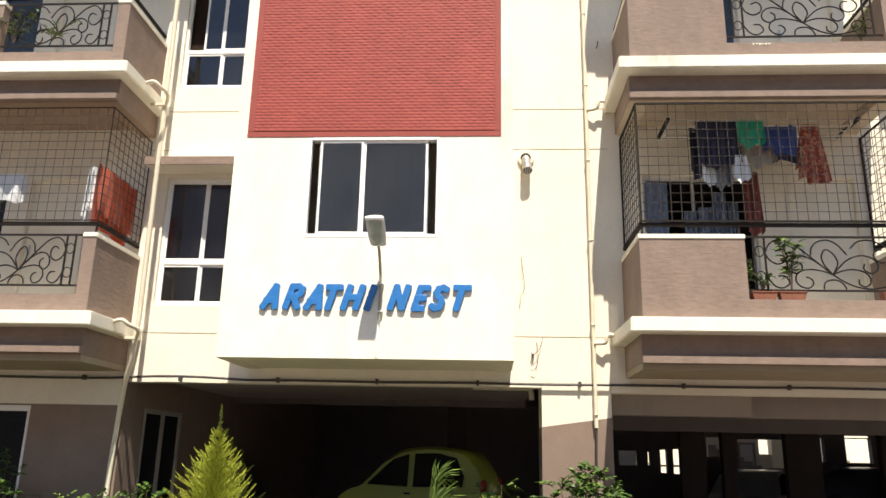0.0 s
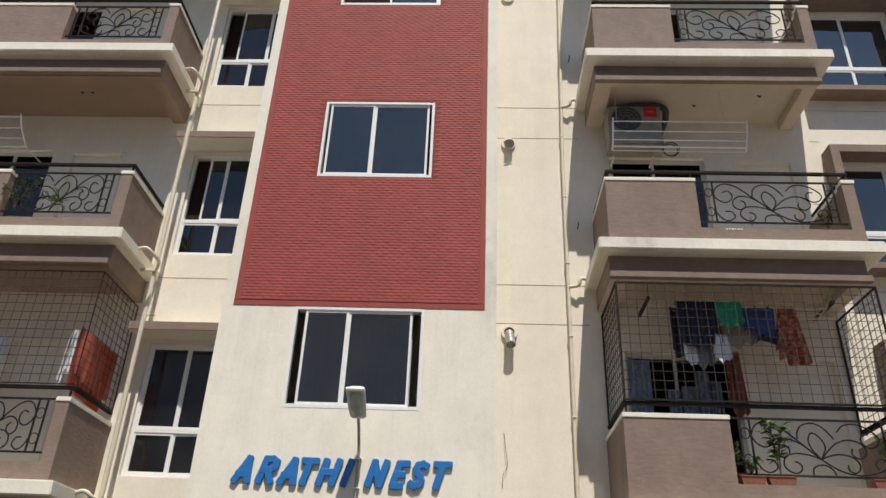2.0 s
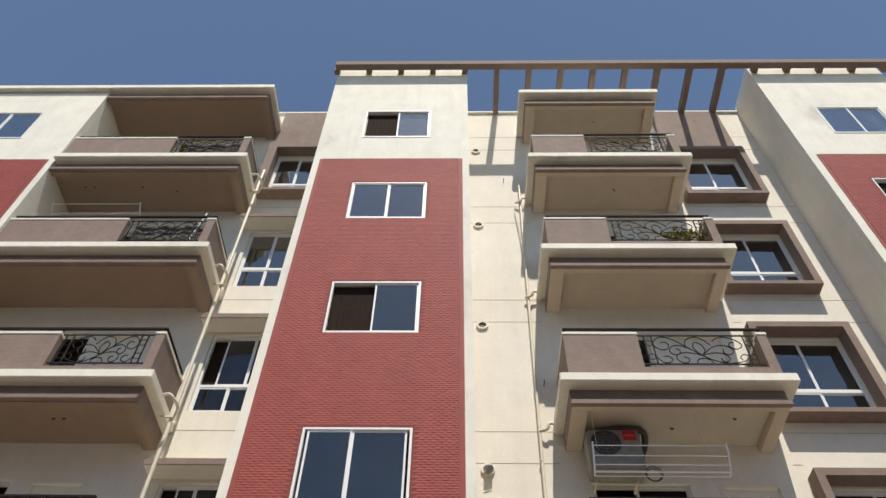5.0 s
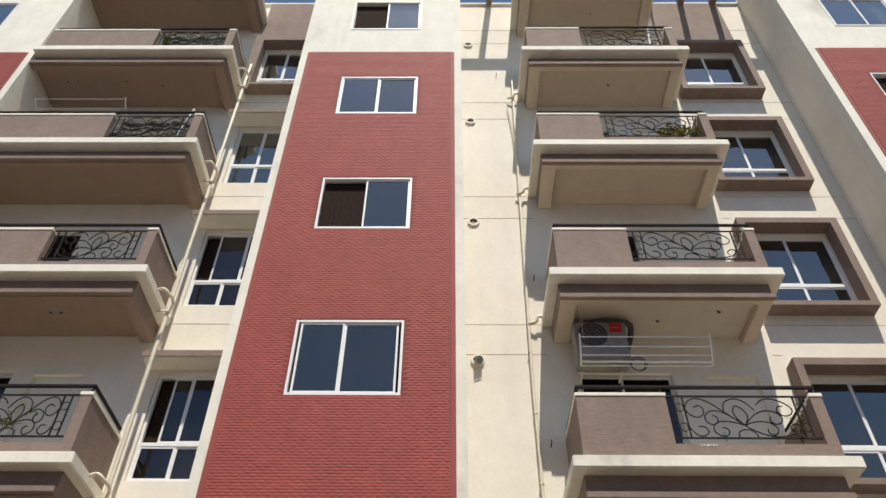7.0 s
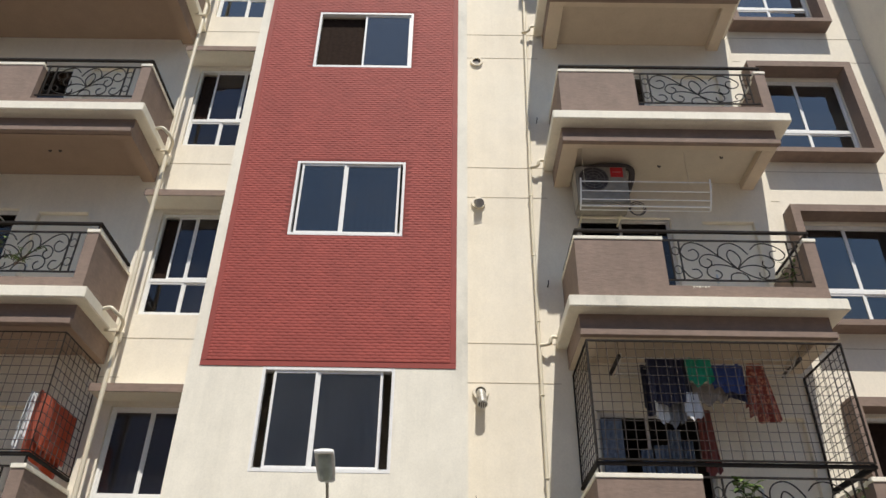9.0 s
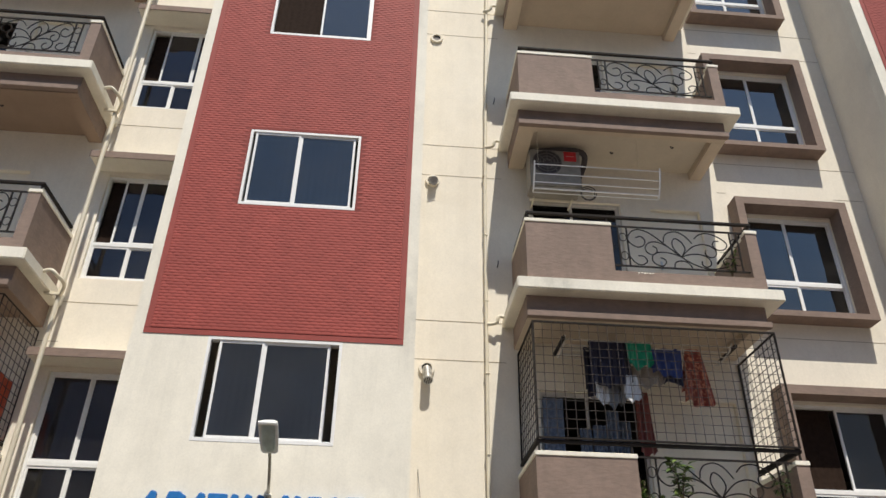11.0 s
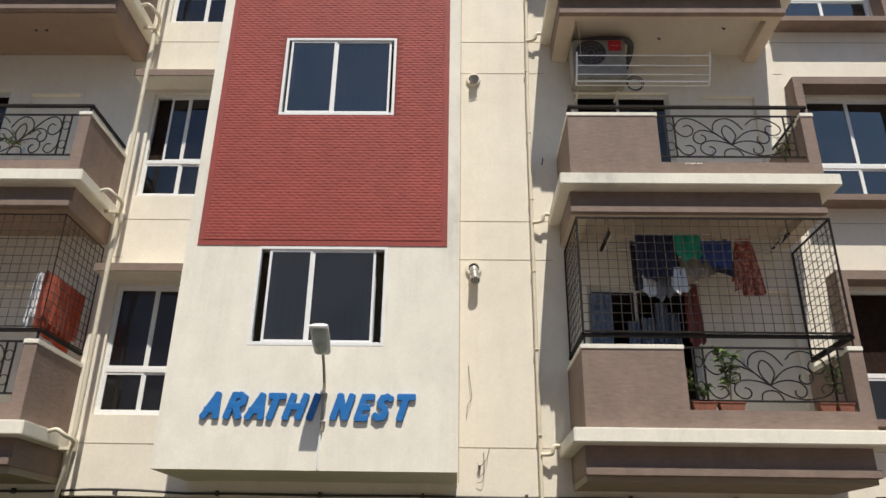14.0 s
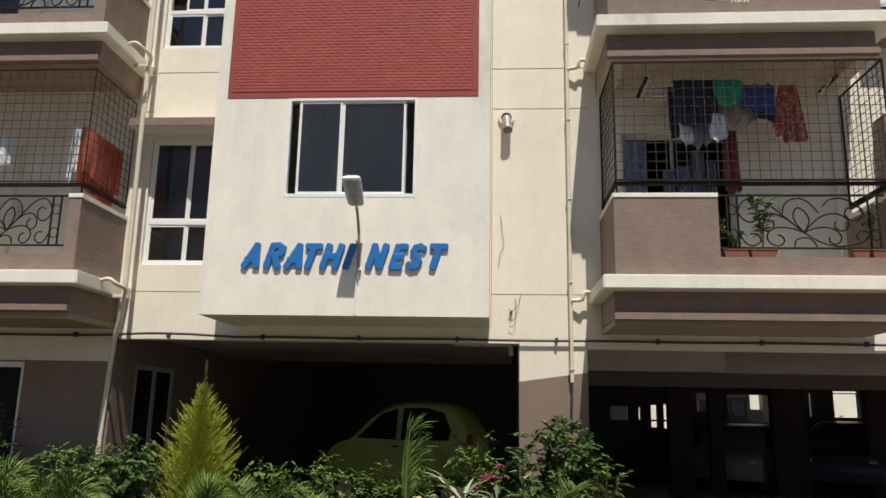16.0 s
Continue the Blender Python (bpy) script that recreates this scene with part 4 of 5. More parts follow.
for ch, x0, x1 in LETTERS:
    bm = bmesh.new()
    hw, high, lean_ = 0.0365, 0.298, 0.30
    z0_ = 3.085 + random.uniform(-0.006, 0.006)
    n = 0
    for line in STROKES[ch]:
        pts = []
        for u, v in line:
            zz = z0_ + hw + v * (high - 2 * hw)
            pts.append(Vector((x0 + hw + u * (x1 - x0 - 2 * hw - lean_ * (high - 2 * hw)) + lean_ * v * (high - 2 * hw), zz)))
        for p, q in zip(pts, pts[1:]):
            pill(bm, p, q, hw, T - 0.006, T - 0.034 - 0.0006 * n)
            n += 1
    part("letter", bm, BLUE, sign)
part("spacers", boxes(*[((a + b) / 2 - 0.02, (a + b) / 2 + 0.02, T - 0.006, T - 0.0005, 3.2, 3.26) for _, a, b in LETTERS]), STEEL, sign)

# ---- bracket lamp ----
HEAD = plain("lamp_housing", (0.62, 0.62, 0.60), 0.4, vary=0.1)
LENS = plain("lamp_lens", (0.64, 0.71, 0.67), 0.12, vary=0.15, scale=9)
ARM = plain("weathered_galvanised_pipe", (0.33, 0.30, 0.23), 0.55, 0.3, vary=0.2)
lampth = thing("wall_lamp", "grey street-type lamp on a bent bracket arm", "lamp")
bm = bmesh.new()
tube(bm, smooth_line([(-1.225, T - 0.03, 2.98), (-1.225, T - 0.03, 3.40), (-1.227, T - 0.06, 3.52), (-1.23, T - 0.15, 3.67), (-1.228, T - 0.27, 3.765)], 4), 0.016, 10)
part("arm", bm, ARM, lampth, smooth=True)
for z in (3.08, 3.38):
    part("bracket", boxes((-1.262, -1.188, T - 0.052, T - 0.001, z - 0.006, z + 0.006), bevel=0.003), FRAME, lampth)
bm = bmesh.new()
tube(bm, [(-1.237, T - 0.014, 2.59), (-1.237, T - 0.014, 3.36)], 0.012, 8)
part("conduit", bm, FRAME, lampth, "white plastic conduit")
a, e = Vector((-1.226, T - 0.26, 3.745)), Vector((-1.24, T - 0.58, 3.99))
along = (e - a).normalized()
side = Vector((1, 0, 0))
up = side.cross(along).normalized()
if up.z < 0:
    up = -up
bm = bmesh.new()
rings = []
for s, w, h in ((0.0, 0.062, 0.03), (0.025, 0.086, 0.055), (0.16, 0.096, 0.075), (0.31, 0.098, 0.075), (0.36, 0.096, 0.055), (0.37, 0.088, 0.03)):
    c = a + along * s
    rings.append([bm.verts.new(c + side * w * u + up * h * v) for u, v in ((-1, -0.15), (-0.85, -0.3), (0.85, -0.3), (1, -0.15), (0.92, 0.6), (0.5, 1), (-0.5, 1), (-0.92, 0.6))])
for q, r in zip(rings, rings[1:]):
    for i in range(8):
        bm.faces.new((q[i], q[(i + 1) % 8], r[(i + 1) % 8], r[i]))
bm.faces.new(rings[0][::-1])
bm.faces.new(rings[-1])
part("housing", bm, HEAD, lampth, smooth=True)
bm = bmesh.new()
rings = []
for s, w in ((0.03, 0.052), (0.055, 0.070), (0.17, 0.080), (0.32, 0.080), (0.345, 0.074)):
    c = a + along * s
    rings.append([bm.verts.new(c + side * w * u - up * (0.012 + 0.045 * (1 - u * u) * (1 if 0.04 < s < 0.34 else 0.2))) for u in (-1, -0.6, 0, 0.6, 1)])
for q, r in zip(rings, rings[1:]):
    for i in range(4):
        bm.faces.new((q[i], r[i], r[i + 1], q[i + 1]))
bmesh.ops.solidify(bm, geom=bm.faces[:], thickness=0.004)
part("lens", bm, LENS, lampth, "greenish ribbed lens", smooth=True)
bm = bmesh.new()
c = a + along * 0.372
tube(bm, [c + side * -0.094 - up * 0.02, c + side * 0.094 - up * 0.02], 0.022, 8)
part("end_cap", bm, FRAME, lampth, "white end cap", smooth=True)


# ---- balcony cages, racks, washing ----
def cage(x0, x1, y0, y1, z0, z1, label, left=True, r=0.010):
    c = thing("balcony_grille", label, "grille", "balcony grilles")
    x = x0
    while x <= x1 + 0.001:
        bm = bmesh.new()
        tube(bm, [(x, y0, z0), (x, y0, z1)], 0.004, 5)
        part("bar", bm, MESH_IRON, c)
        x += 0.112
    nz = int(round((z1 - z0) / 0.112))
    for i in range(1, nz):
        z = z0 + (z1 - z0) * i / nz
        bm = bmesh.new()
        tube(bm, [(x0, y0 - 0.006, z), (x1, y0 - 0.006, z)], 0.0036, 5)
        part("cross_wire", bm, MESH_IRON, c)
        for xs in ((x0, x1) if left else (x1,)):
            bm = bmesh.new()
            tube(bm, [(xs, y0, z), (xs, y1, z)], 0.0045, 5)
            part("cross_wire", bm, MESH_IRON, c)
    ny = int(round((y1 - y0) / 0.112))
    for i in range(1, ny):
        y = y0 + (y1 - y0) * i / ny
        for xs in ((x0, x1) if left else (x1,)):
            bm = bmesh.new()
            tube(bm, [(xs + 0.006, y, z0), (xs + 0.006, y, z1)], 0.0045, 5)
            part("bar", bm, MESH_IRON, c)
    edges = [(x0 - r, x1 + r, y0 - r, y0 + r, z1 - r, z1 + r), (x0 - r, x1 + r, y0 - r, y0 + r, z0 - r, z0 + r)]
    for xs in (x0, x1):
        edges += [(xs - r, xs + r, y0 - r, y0 + r, z0 + r, z1 - r), (xs - r, xs + r, y0 + r, y1, z1 - r, z1 + r), (xs - r, xs + r, y0 + r, y1, z0 - r, z0 + r), (xs - r, xs + r, y1 - 2 * r, y1, z0 + r, z1 - r)]
    for b in edges:
        part("frame_bar", boxes(b), IRON, c)
    return c


cage(1.61, 4.59, B + 0.03, W - 0.01, SLAB[0] + 1.085, 5.545, "black square-mesh steel grille closing in a balcony")
cage(-8.3, -4.53, B + 0.03, W - 0.01, SLAB[0] + 1.085, 5.545, "black square-mesh steel grille closing in a long balcony", left=False, r=0.0055)


def drying_rack(x0, x1, y, z, label, mat, tilt=0.35, rods=6, wall=True, depth=0.45):
    r = thing("drying_rack", label, "drying rack", "drying racks")
    for i in range(rods):
        f = i / (rods - 1)
        yy, zz = y + depth * f, z - tilt * math.sin(f * 1.5)
        bm = bmesh.new()
        tube(bm, [(x0, yy, zz), (x1, yy, zz)], 0.008 if i != rods - 2 else 0.014, 6)
        part("rod", bm, mat, r)
    for x in (x0, x1):
        bm = bmesh.new()
        tube(bm, [(x, y + depth * f / 6 - 0.01, z - tilt * math.sin(f / 6 * 1.5) + (0.05 if f == 0 else 0)) for f in range(7)], 0.012, 6)
        part("end_frame", bm, mat, r)
        if wall:
            bm = bmesh.new()
            tube(bm, [(x, y + depth - 0.01, z - tilt + 0.01), (x, W - 0.001, z - tilt + 0.03)], 0.008, 6)
            part("wall_arm", bm, mat, r)
    return r


pulley = drying_rack(1.80, 3.60, 8.33, 8.12, "white metal clothes rack hung from the balcony ceiling", FRAME, 0.34, 5, False, 0.21)
for x, y in ((1.86, 8.36), (3.33, 8.40)):
    bm = bmesh.new()
    tube(bm, [(x, y, 8.10), (x, y, 8.74)], 0.0028, 5)
    part("cord", bm, PIPE, pulley, "thin pulley cord")
hung = drying_rack(2.08, 4.20, 8.42, SLAB[0] + 2.44, "dark metal clothes rack under the balcony ceiling", FRAME_GREY, 0.06, 5, False)
for x in (2.03, 4.21):
    part("ceiling_arm", boxes((x, x + 0.035, 8.36, 8.92, SLAB[0] + 2.42, SLAB[0] + 2.455), (x + 0.012, x + 0.018, 8.36, 8.366, SLAB[0] + 2.455, SLAB[0] + 2.69)), IRON, hung, "black steel arm")
drying_rack(-8.25, -6.45, W - 0.6, SLAB[3] + 2.12, "thin white clothes rack on the balcony wall", FRAME, 0.25, 4)
drying_rack(-8.2, -6.55, W - 0.75, SLAB[1] + 2.05, "white metal clothes rack on the balcony wall", FRAME, 0.3, 5)


def cloth(label, mat, x0, x1, z0, z1, y, folds=3.0, depth=0.035, flare=0.0, along="x"):
    """A hung piece of washing: folded over a line, both leaves with soft folds, a ragged hem."""
    bm = bmesh.new()
    nu, nv = 18, 12
    seed = random.random() * 10
    grids = []
    for side_, short in ((0, 1.0), (1, 0.8)):
        g = []
        for j in range(nv + 1):
            row = []
            v = j / nv
            for i in range(nu + 1):
                u = i / nu
                amp = depth * (0.25 + 0.75 * v)
                off = amp * math.sin(folds * 2 * math.pi * u + seed + 0.8 * v) + 0.012 * math.sin(17 * u + seed * 3 + 3 * v)
                hem = 0.03 * math.sin(5 * u + seed) + 0.02 * math.sin(13 * u)
                zz = z1 - (z1 - z0) * short * v + (hem * v)
                xx = x0 + (x1 - x0) * (u + flare * v * (u - 0.5))
                yy = y + off + (0.012 + 0.02 * v) * (1 if side_ else -1)
                row.append(bm.verts.new((xx, yy, zz) if along == "x" else (yy, xx, zz)))
            g.append(row)
        grids.append(g)
    for g in grids:
        for j in range(nv):
            for i in range(nu):
                bm.faces.new((g[j][i], g[j][i + 1], g[j + 1][i + 1], g[j + 1][i]))
    for i in range(nu):
        bm.faces.new((grids[0][0][i], grids[0][0][i + 1], grids[1][0][i + 1], grids[1][0][i]))
    ob = part("washing", bm, mat, smooth=True)
    return tagged(ob, label, "laundry", "washing on the line")


def cloth_mat(name, colour, pattern=None):
    m, nt, b = material(name)
    vec = mapped(nt, (1, 1, 1), False)
    n = noise_at(nt, vec, 60, 3)
    c = ramp(nt, n, [(0.3, tuple(v * 0.8 for v in colour)), (0.7, colour)])
    if pattern:
        w = noise_at(nt, vec, 22, 2)
        f = ramp(nt, w, [(0.5, (0, 0, 0)), (0.56, (1, 1, 1))])
        c = mix(nt, f, c, pattern)
    nt.links.new(c, b.inputs["Base Color"])
    b.inputs["Roughness"].default_value = 0.95
    b.inputs["Sheen Weight"].default_value = 0.2
    bump(nt, n, 0.2, 0.003, b)
    return m


NAVY, GREEN, DENIM = cloth_mat("navy_cloth", (0.018, 0.02, 0.05)), cloth_mat("green_cloth", (0.01, 0.32, 0.17)), cloth_mat("blue_cloth", (0.03, 0.06, 0.22))
RUST, WHITEC, ORANGE = cloth_mat("rust_print", (0.28, 0.05, 0.03), (0.55, 0.22, 0.12)), cloth_mat("white_cloth", (0.7, 0.72, 0.74)), cloth_mat("orange_cloth", (0.62, 0.075, 0.012))
MAROON, GREYC, PINK = cloth_mat("maroon_cloth", (0.20, 0.045, 0.035)), cloth_mat("grey_cloth", (0.25, 0.27, 0.30)), cloth_mat("beige_cloth", (0.36, 0.30, 0.24))
CURTAIN = cloth_mat("blue_curtain", (0.10, 0.14, 0.22), (0.15, 0.19, 0.27))
for args in (("dark navy garment hung on a balcony rack", NAVY, 2.40, 2.90, 4.95, 5.53, 8.52, 4), ("dark navy garment hung on a balcony rack", NAVY, 2.36, 2.60, 4.84, 5.50, 8.66, 2),
             ("bright green cloth hung on a balcony rack", GREEN, 2.86, 3.17, 5.18, 5.51, 8.46, 2), ("blue garment hung on a balcony rack", DENIM, 3.16, 3.59, 5.12, 5.48, 8.55, 3, 0.03, -0.15),
             ("dark blue garment hung on a balcony rack", NAVY, 3.33, 3.58, 5.02, 5.46, 8.60, 2), ("white cloth hung on a balcony rack", WHITEC, 2.46, 2.61, 4.74, 5.02, 8.58, 1),
             ("white cloth hung on a balcony rack", WHITEC, 2.80, 2.96, 4.76, 5.08, 8.50, 1, 0.035, 0.3), ("grey cloth hung on a balcony rack", GREYC, 2.61, 2.81, 4.73, 5.2, 8.64, 2),
             ("rust-red printed garment hung on a balcony rack", RUST, 3.64, 3.83, 4.76, 5.49, 8.55, 3, 0.04, 1.0), ("maroon cloth hung beside the balcony door", MAROON, 3.08, 3.24, 4.25, 5.05, 8.98, 2, 0.03, 0.3),
             ("pale beige cloth hung on a balcony rack", PINK, 2.90, 3.42, 5.00, 5.25, 8.62, 2, 0.03, -0.35)):
    cloth(*args)
cloth("orange cloth hung inside the balcony grille", ORANGE, 8.11, 9.07, 4.10, 4.84, -4.63, 2.5, 0.02, 0.0, "y")
cloth("white cloth hung inside the balcony grille", WHITEC, 8.10, 8.20, 4.18, 4.82, -4.72, 1, 0.015, 0.0, "y")
cloth("white cloth hung inside the balcony grille", WHITEC, -6.25, -5.76, 4.52, 4.86, 8.5, 2)
for k, x0, x1, top in ((0, 1.91, 2.17, 1.93), (0, 2.37, 2.52, 1.55), (0, 2.54, 2.70, 1.60), (0, 2.72, 2.88, 1.80), (0, 2.90, 3.03, 1.66)):
    ob = cloth("blue patterned curtain behind the balcony door", CURTAIN, x0, x1, SLAB[k] + 0.04, SLAB[k] + top, W + 0.02, 3, 0.015)
    tagged(ob, "", "curtain", "curtains")

# drapes behind some of the panes
DRAPE = plain("brown_drape", (0.030, 0.019, 0.014), 0.85, vary=0.2)
DRAPE.node_tree.nodes["Principled BSDF"].inputs["Specular IOR Level"].default_value = 0.05
PANE_FILL = cloth_mat("pane_fill_cloth", (0.50, 0.51, 0.58))
def drape(x0, x1, z0, z1, y, mat, label, pleat=0.085):
    """A pleated curtain filling the opening just behind the sashes."""
    bm = bmesh.new()
    n = int((x1 - x0) / pleat * 8)
    rows = []
    for z in (z0, (z0 + z1) / 2, z1):
        rows.append([[bm.verts.new((x0 + (x1 - x0) * i / n, y + d + 0.0022 * math.sin(2 * math.pi * i / 8 + 0.4 * math.sin(i * 0.37)), z)) for i in range(n + 1)] for d in (0, 0.003)])
    for q, r in zip(rows, rows[1:]):
        for d in (0, 1):
            for i in range(n):
                bm.faces.new((q[d][i], q[d][i + 1], r[d][i + 1], r[d][i]))
    for r in (rows[0], rows[-1]):
        for i in range(n):
            bm.faces.new((r[0][i], r[0][i + 1], r[1][i + 1], r[1][i]))
    ob = part("curtain", bm, mat, smooth=True)
    return tagged(ob, label, "curtain", "curtains")


DARKD, FILL_LABEL = "dark brown drape hanging shut behind the open sash", "pale cloth added behind the tinted panes to brighten them"
drape(-2.04, -1.34, 9.96, 11.07, T + 0.085, DRAPE, DARKD)
drape(-2.04, -1.34, 15.96, 17.07, T + 0.085, DRAPE, DARKD)
NET = cloth_mat("dark_shade_cloth", (0.075, 0.062, 0.045))
drape(5.10, 5.78, 3.97, 5.02, W + 0.145, DRAPE, DARKD)
drape(8.07, 8.77, 13.09, 14.20, T + 0.085, DRAPE, DARKD)
# pale cloths added behind three windows to lift the tone of their panes
drape(-1.98, -0.75, 3.96, 5.06, T + 0.14, PANE_FILL, FILL_LABEL)
drape(-1.98, -0.70, 6.96, 8.07, T + 0.12, PANE_FILL, FILL_LABEL)
drape(-4.22, -3.24, 3.97, 5.0, W + 0.145, PANE_FILL, FILL_LABEL)
for k in (1, 2):
    drape(-4.22, -3.98, 3.97 + 3 * k, 5.0 + 3 * k, W + 0.145, DRAPE, "dark brown drape hanging behind the open light")

# ---- outdoor unit of the air conditioner ----
GUARD = plain("fan_guard_grey", (0.13, 0.12, 0.11), 0.6)
ac = thing("air_conditioner", "off-white outdoor air-conditioning unit high on the balcony wall", "air conditioner")
ACP = plain("ac_casing", (0.27, 0.245, 0.205), 0.55, vary=0.22, scale=8)
x0, x1, y0, y1, z0, z1 = 1.79, 2.53, W - 0.56, W - 0.22, 7.925, 8.585
part("casing", boxes((x0, x1, y0, y1, z0, z1), bevel=0.02), ACP, ac)
part("side_panel", boxes((x0 + 0.48, x1 - 0.01, y0 - 0.006, y0 - 0.001, z0 + 0.02, z1 - 0.02)), ACP, ac)
bm = bmesh.new()
for r in (0.06, 0.11, 0.16, 0.21):
    tube(bm, [(x0 + 0.25 + r * math.cos(t * math.pi / 12), y0 - 0.012, (z0 + z1) / 2 + 0.09 + r * math.sin(t * math.pi / 12)) for t in range(25)], 0.006, 5)
for t in range(8):
    c, s = math.cos(t * math.pi / 4), math.sin(t * math.pi / 4)
    tube(bm, [(x0 + 0.25 + 0.03 * c, y0 - 0.013, (z0 + z1) / 2 + 0.09 + 0.03 * s), (x0 + 0.25 + 0.21 * c, y0 - 0.013, (z0 + z1) / 2 + 0.09 + 0.21 * s)], 0.005, 5)
part("fan_guard", bm, GUARD, ac)
bm = bmesh.new()
bmesh.ops.create_cone(bm, cap_ends=True, segments=28, radius1=0.215, radius2=0.215, depth=0.006, matrix=Matrix.Translation((x0 + 0.25, y0 - 0.004, (z0 + z1) / 2 + 0.09)) @ Matrix.Rotation(radians(90), 4, "X"))
part("fan_opening", bm, CABLE, ac)
REDL = plain("red_label", (0.55, 0.02, 0.025), 0.5)
lab = part("badge", boxes((x0 + 0.50, x0 + 0.68, y0 - 0.011, y0 - 0.0065, z1 - 0.20, z1 - 0.03)), REDL, ac, "red sticker")
part("badge_bar", boxes((x0 + 0.53, x0 + 0.65, y0 - 0.013, y0 - 0.0115, z1 - 0.12, z1 - 0.107)), plain("badge_mark", (0.55, 0.20, 0.19), 0.5), lab)
bm = bmesh.new()
tube(bm, smooth_line([(x0 + 0.03, y0 + 0.16, z1 + 0.045), (x0 + 0.45, y0 + 0.06, z1 + 0.05), (x1 + 0.06, y0 + 0.08, z1 + 0.04), (x1 + 0.12, y1 - 0.12, z1 - 0.06), (x1 + 0.05, y1 + 0.03, z1 - 0.25)], 5), 0.045, 10)
part("hose", bm, CABLE, ac, "black insulated hose", smooth=True)
for j, r in enumerate((0.08, 0.1, 0.12)):
    bm = bmesh.new()
    tube(bm, [(x1 + 0.17 + r * math.cos(t * math.pi / 9), y1 - 0.02 * j, z0 + 0.13 + r * math.sin(t * math.pi / 9)) for t in range(19)], 0.008, 5)
    part("coiled_pipe", bm, CABLE if j else PIPE, ac)
for x in (x0 + 0.08, x1 - 0.1):
    part("bracket", boxes((x, x + 0.025, y1 - 0.05, W - 0.002, z0 - 0.025, z0 - 0.001)), PIPE, ac)

# small ceiling hooks and bulbs under the balconies
for x, y, k in ((3.05, 8.72, 2), (3.9, 8.5, 2), (3.2, 8.6, 5), (3.2, 8.6, 4), (-5.9, 8.55, 2), (-5.75, 8.55, 2), (-5.9, 8.6, 4), (-6.6, 8.5, 4), (-7.8, 8.5, 4), (-7.6, 8.5, 4)):
    h = thing("ceiling_hook", "small dark hook in the balcony ceiling", "hook", "ceiling hooks")
    bm = bmesh.new()
    z = SLAB[k] - 0.30
    tube(bm, smooth_line([(x, y, z + 0.02), (x, y, z - 0.04), (x + 0.02, y, z - 0.06), (x + 0.035, y, z - 0.04)], 3), 0.01, 6)
    part("hook", bm, CABLE, h)

# white pole leaning behind the railing of the fourth long balcony
pole = thing("leaning_pole", "white plastic pole leaning in the balcony corner", "pole")
bm = bmesh.new()
tube(bm, [(-4.98, 8.24, SLAB[3] + 0.001), (-4.92, 8.22, SLAB[3] + 0.6), (-4.80, 8.20, SLAB[3] + 1.3)], 0.014, 8)
part("shaft", bm, FRAME, pole)

# dark shade cloths tied behind the upper railings
for x0, x1, k in ((-6.02, -4.72, 3), (-6.02, -4.72, 4)):
    ob = cloth("dark olive shade cloth tied behind the balcony railing", NET, x0, x1, SLAB[k] + 0.10, SLAB[k] + 0.93, B + 0.19, 6, 0.012)
    ob.name = "shade_cloth"
    tagged(ob, "", "shade cloth", "shade cloths")

# drain pipe with an elbow under the parking slab, beside the pillar
drain = thing("ceiling_pipe", "dusty cream drain pipe under the parking slab", "drain pipe")
bm = bmesh.new()
tube(bm, smooth_line([(-0.25, 9.75, 2.455), (0.2, 9.75, 2.45), (0.42, 9.75, 2.45), (0.48, 9.75, 2.41), (0.49, 9.75, 2.30)], 4), 0.035, 10)
part("pipe", bm, PIPE, drain, smooth=True)
part("strap", boxes((0.08, 0.11, 9.71, 9.79, 2.41, 2.499)), STEEL, drain)


# ---- plants ----
def leaf_material(name, colour, tip, rough=0.5):
    m, nt, b = material(name)
    g = nt.nodes.new("ShaderNodeNewGeometry")
    c = ramp(nt, g.outputs["Random Per Island"], [(0.0, tuple(v * 0.6 for v in colour)), (0.5, colour), (1.0, tip)])
    nt.links.new(c, b.inputs["Base Color"])
    b.inputs["Roughness"].default_value = rough
    b.inputs["Specular IOR Level"].default_value = 0.22
    return m


LEAF = leaf_material("shrub_leaves", (0.066, 0.115, 0.020), (0.155, 0.225, 0.045))
GOLD = leaf_material("golden_conifer", (0.345, 0.385, 0.045), (0.58, 0.60, 0.09), 0.65)
PALM = leaf_material("palm_leaflets", (0.105, 0.165, 0.034), (0.21, 0.28, 0.075))
VARIEG = leaf_material("striped_leaves", (0.22, 0.27, 0.13), (0.46, 0.47, 0.33))
DARKLEAF = leaf_material("dark_leaves", (0.05, 0.10, 0.022), (0.12, 0.19, 0.04), 0.4)
MAGENTA = leaf_material("magenta_petals", (0.20, 0.008, 0.07), (0.34, 0.03, 0.13))
ROSE = leaf_material("rose_petals", (0.65, 0.08, 0.08), (0.75, 0.2, 0.16))
YELLOW = leaf_material("pale_yellow_petals", (0.7, 0.6, 0.2), (0.8, 0.7, 0.35))
BARK = plain("bark", (0.13, 0.09, 0.06), 0.9, vary=0.3, scale=30)
SOIL = paint("soil", (0.085, 0.06, 0.042), (0.05, 0.04, 0.03), 0.95)
TERRA = plain("terracotta", (0.23, 0.085, 0.05), 0.8, vary=0.2)


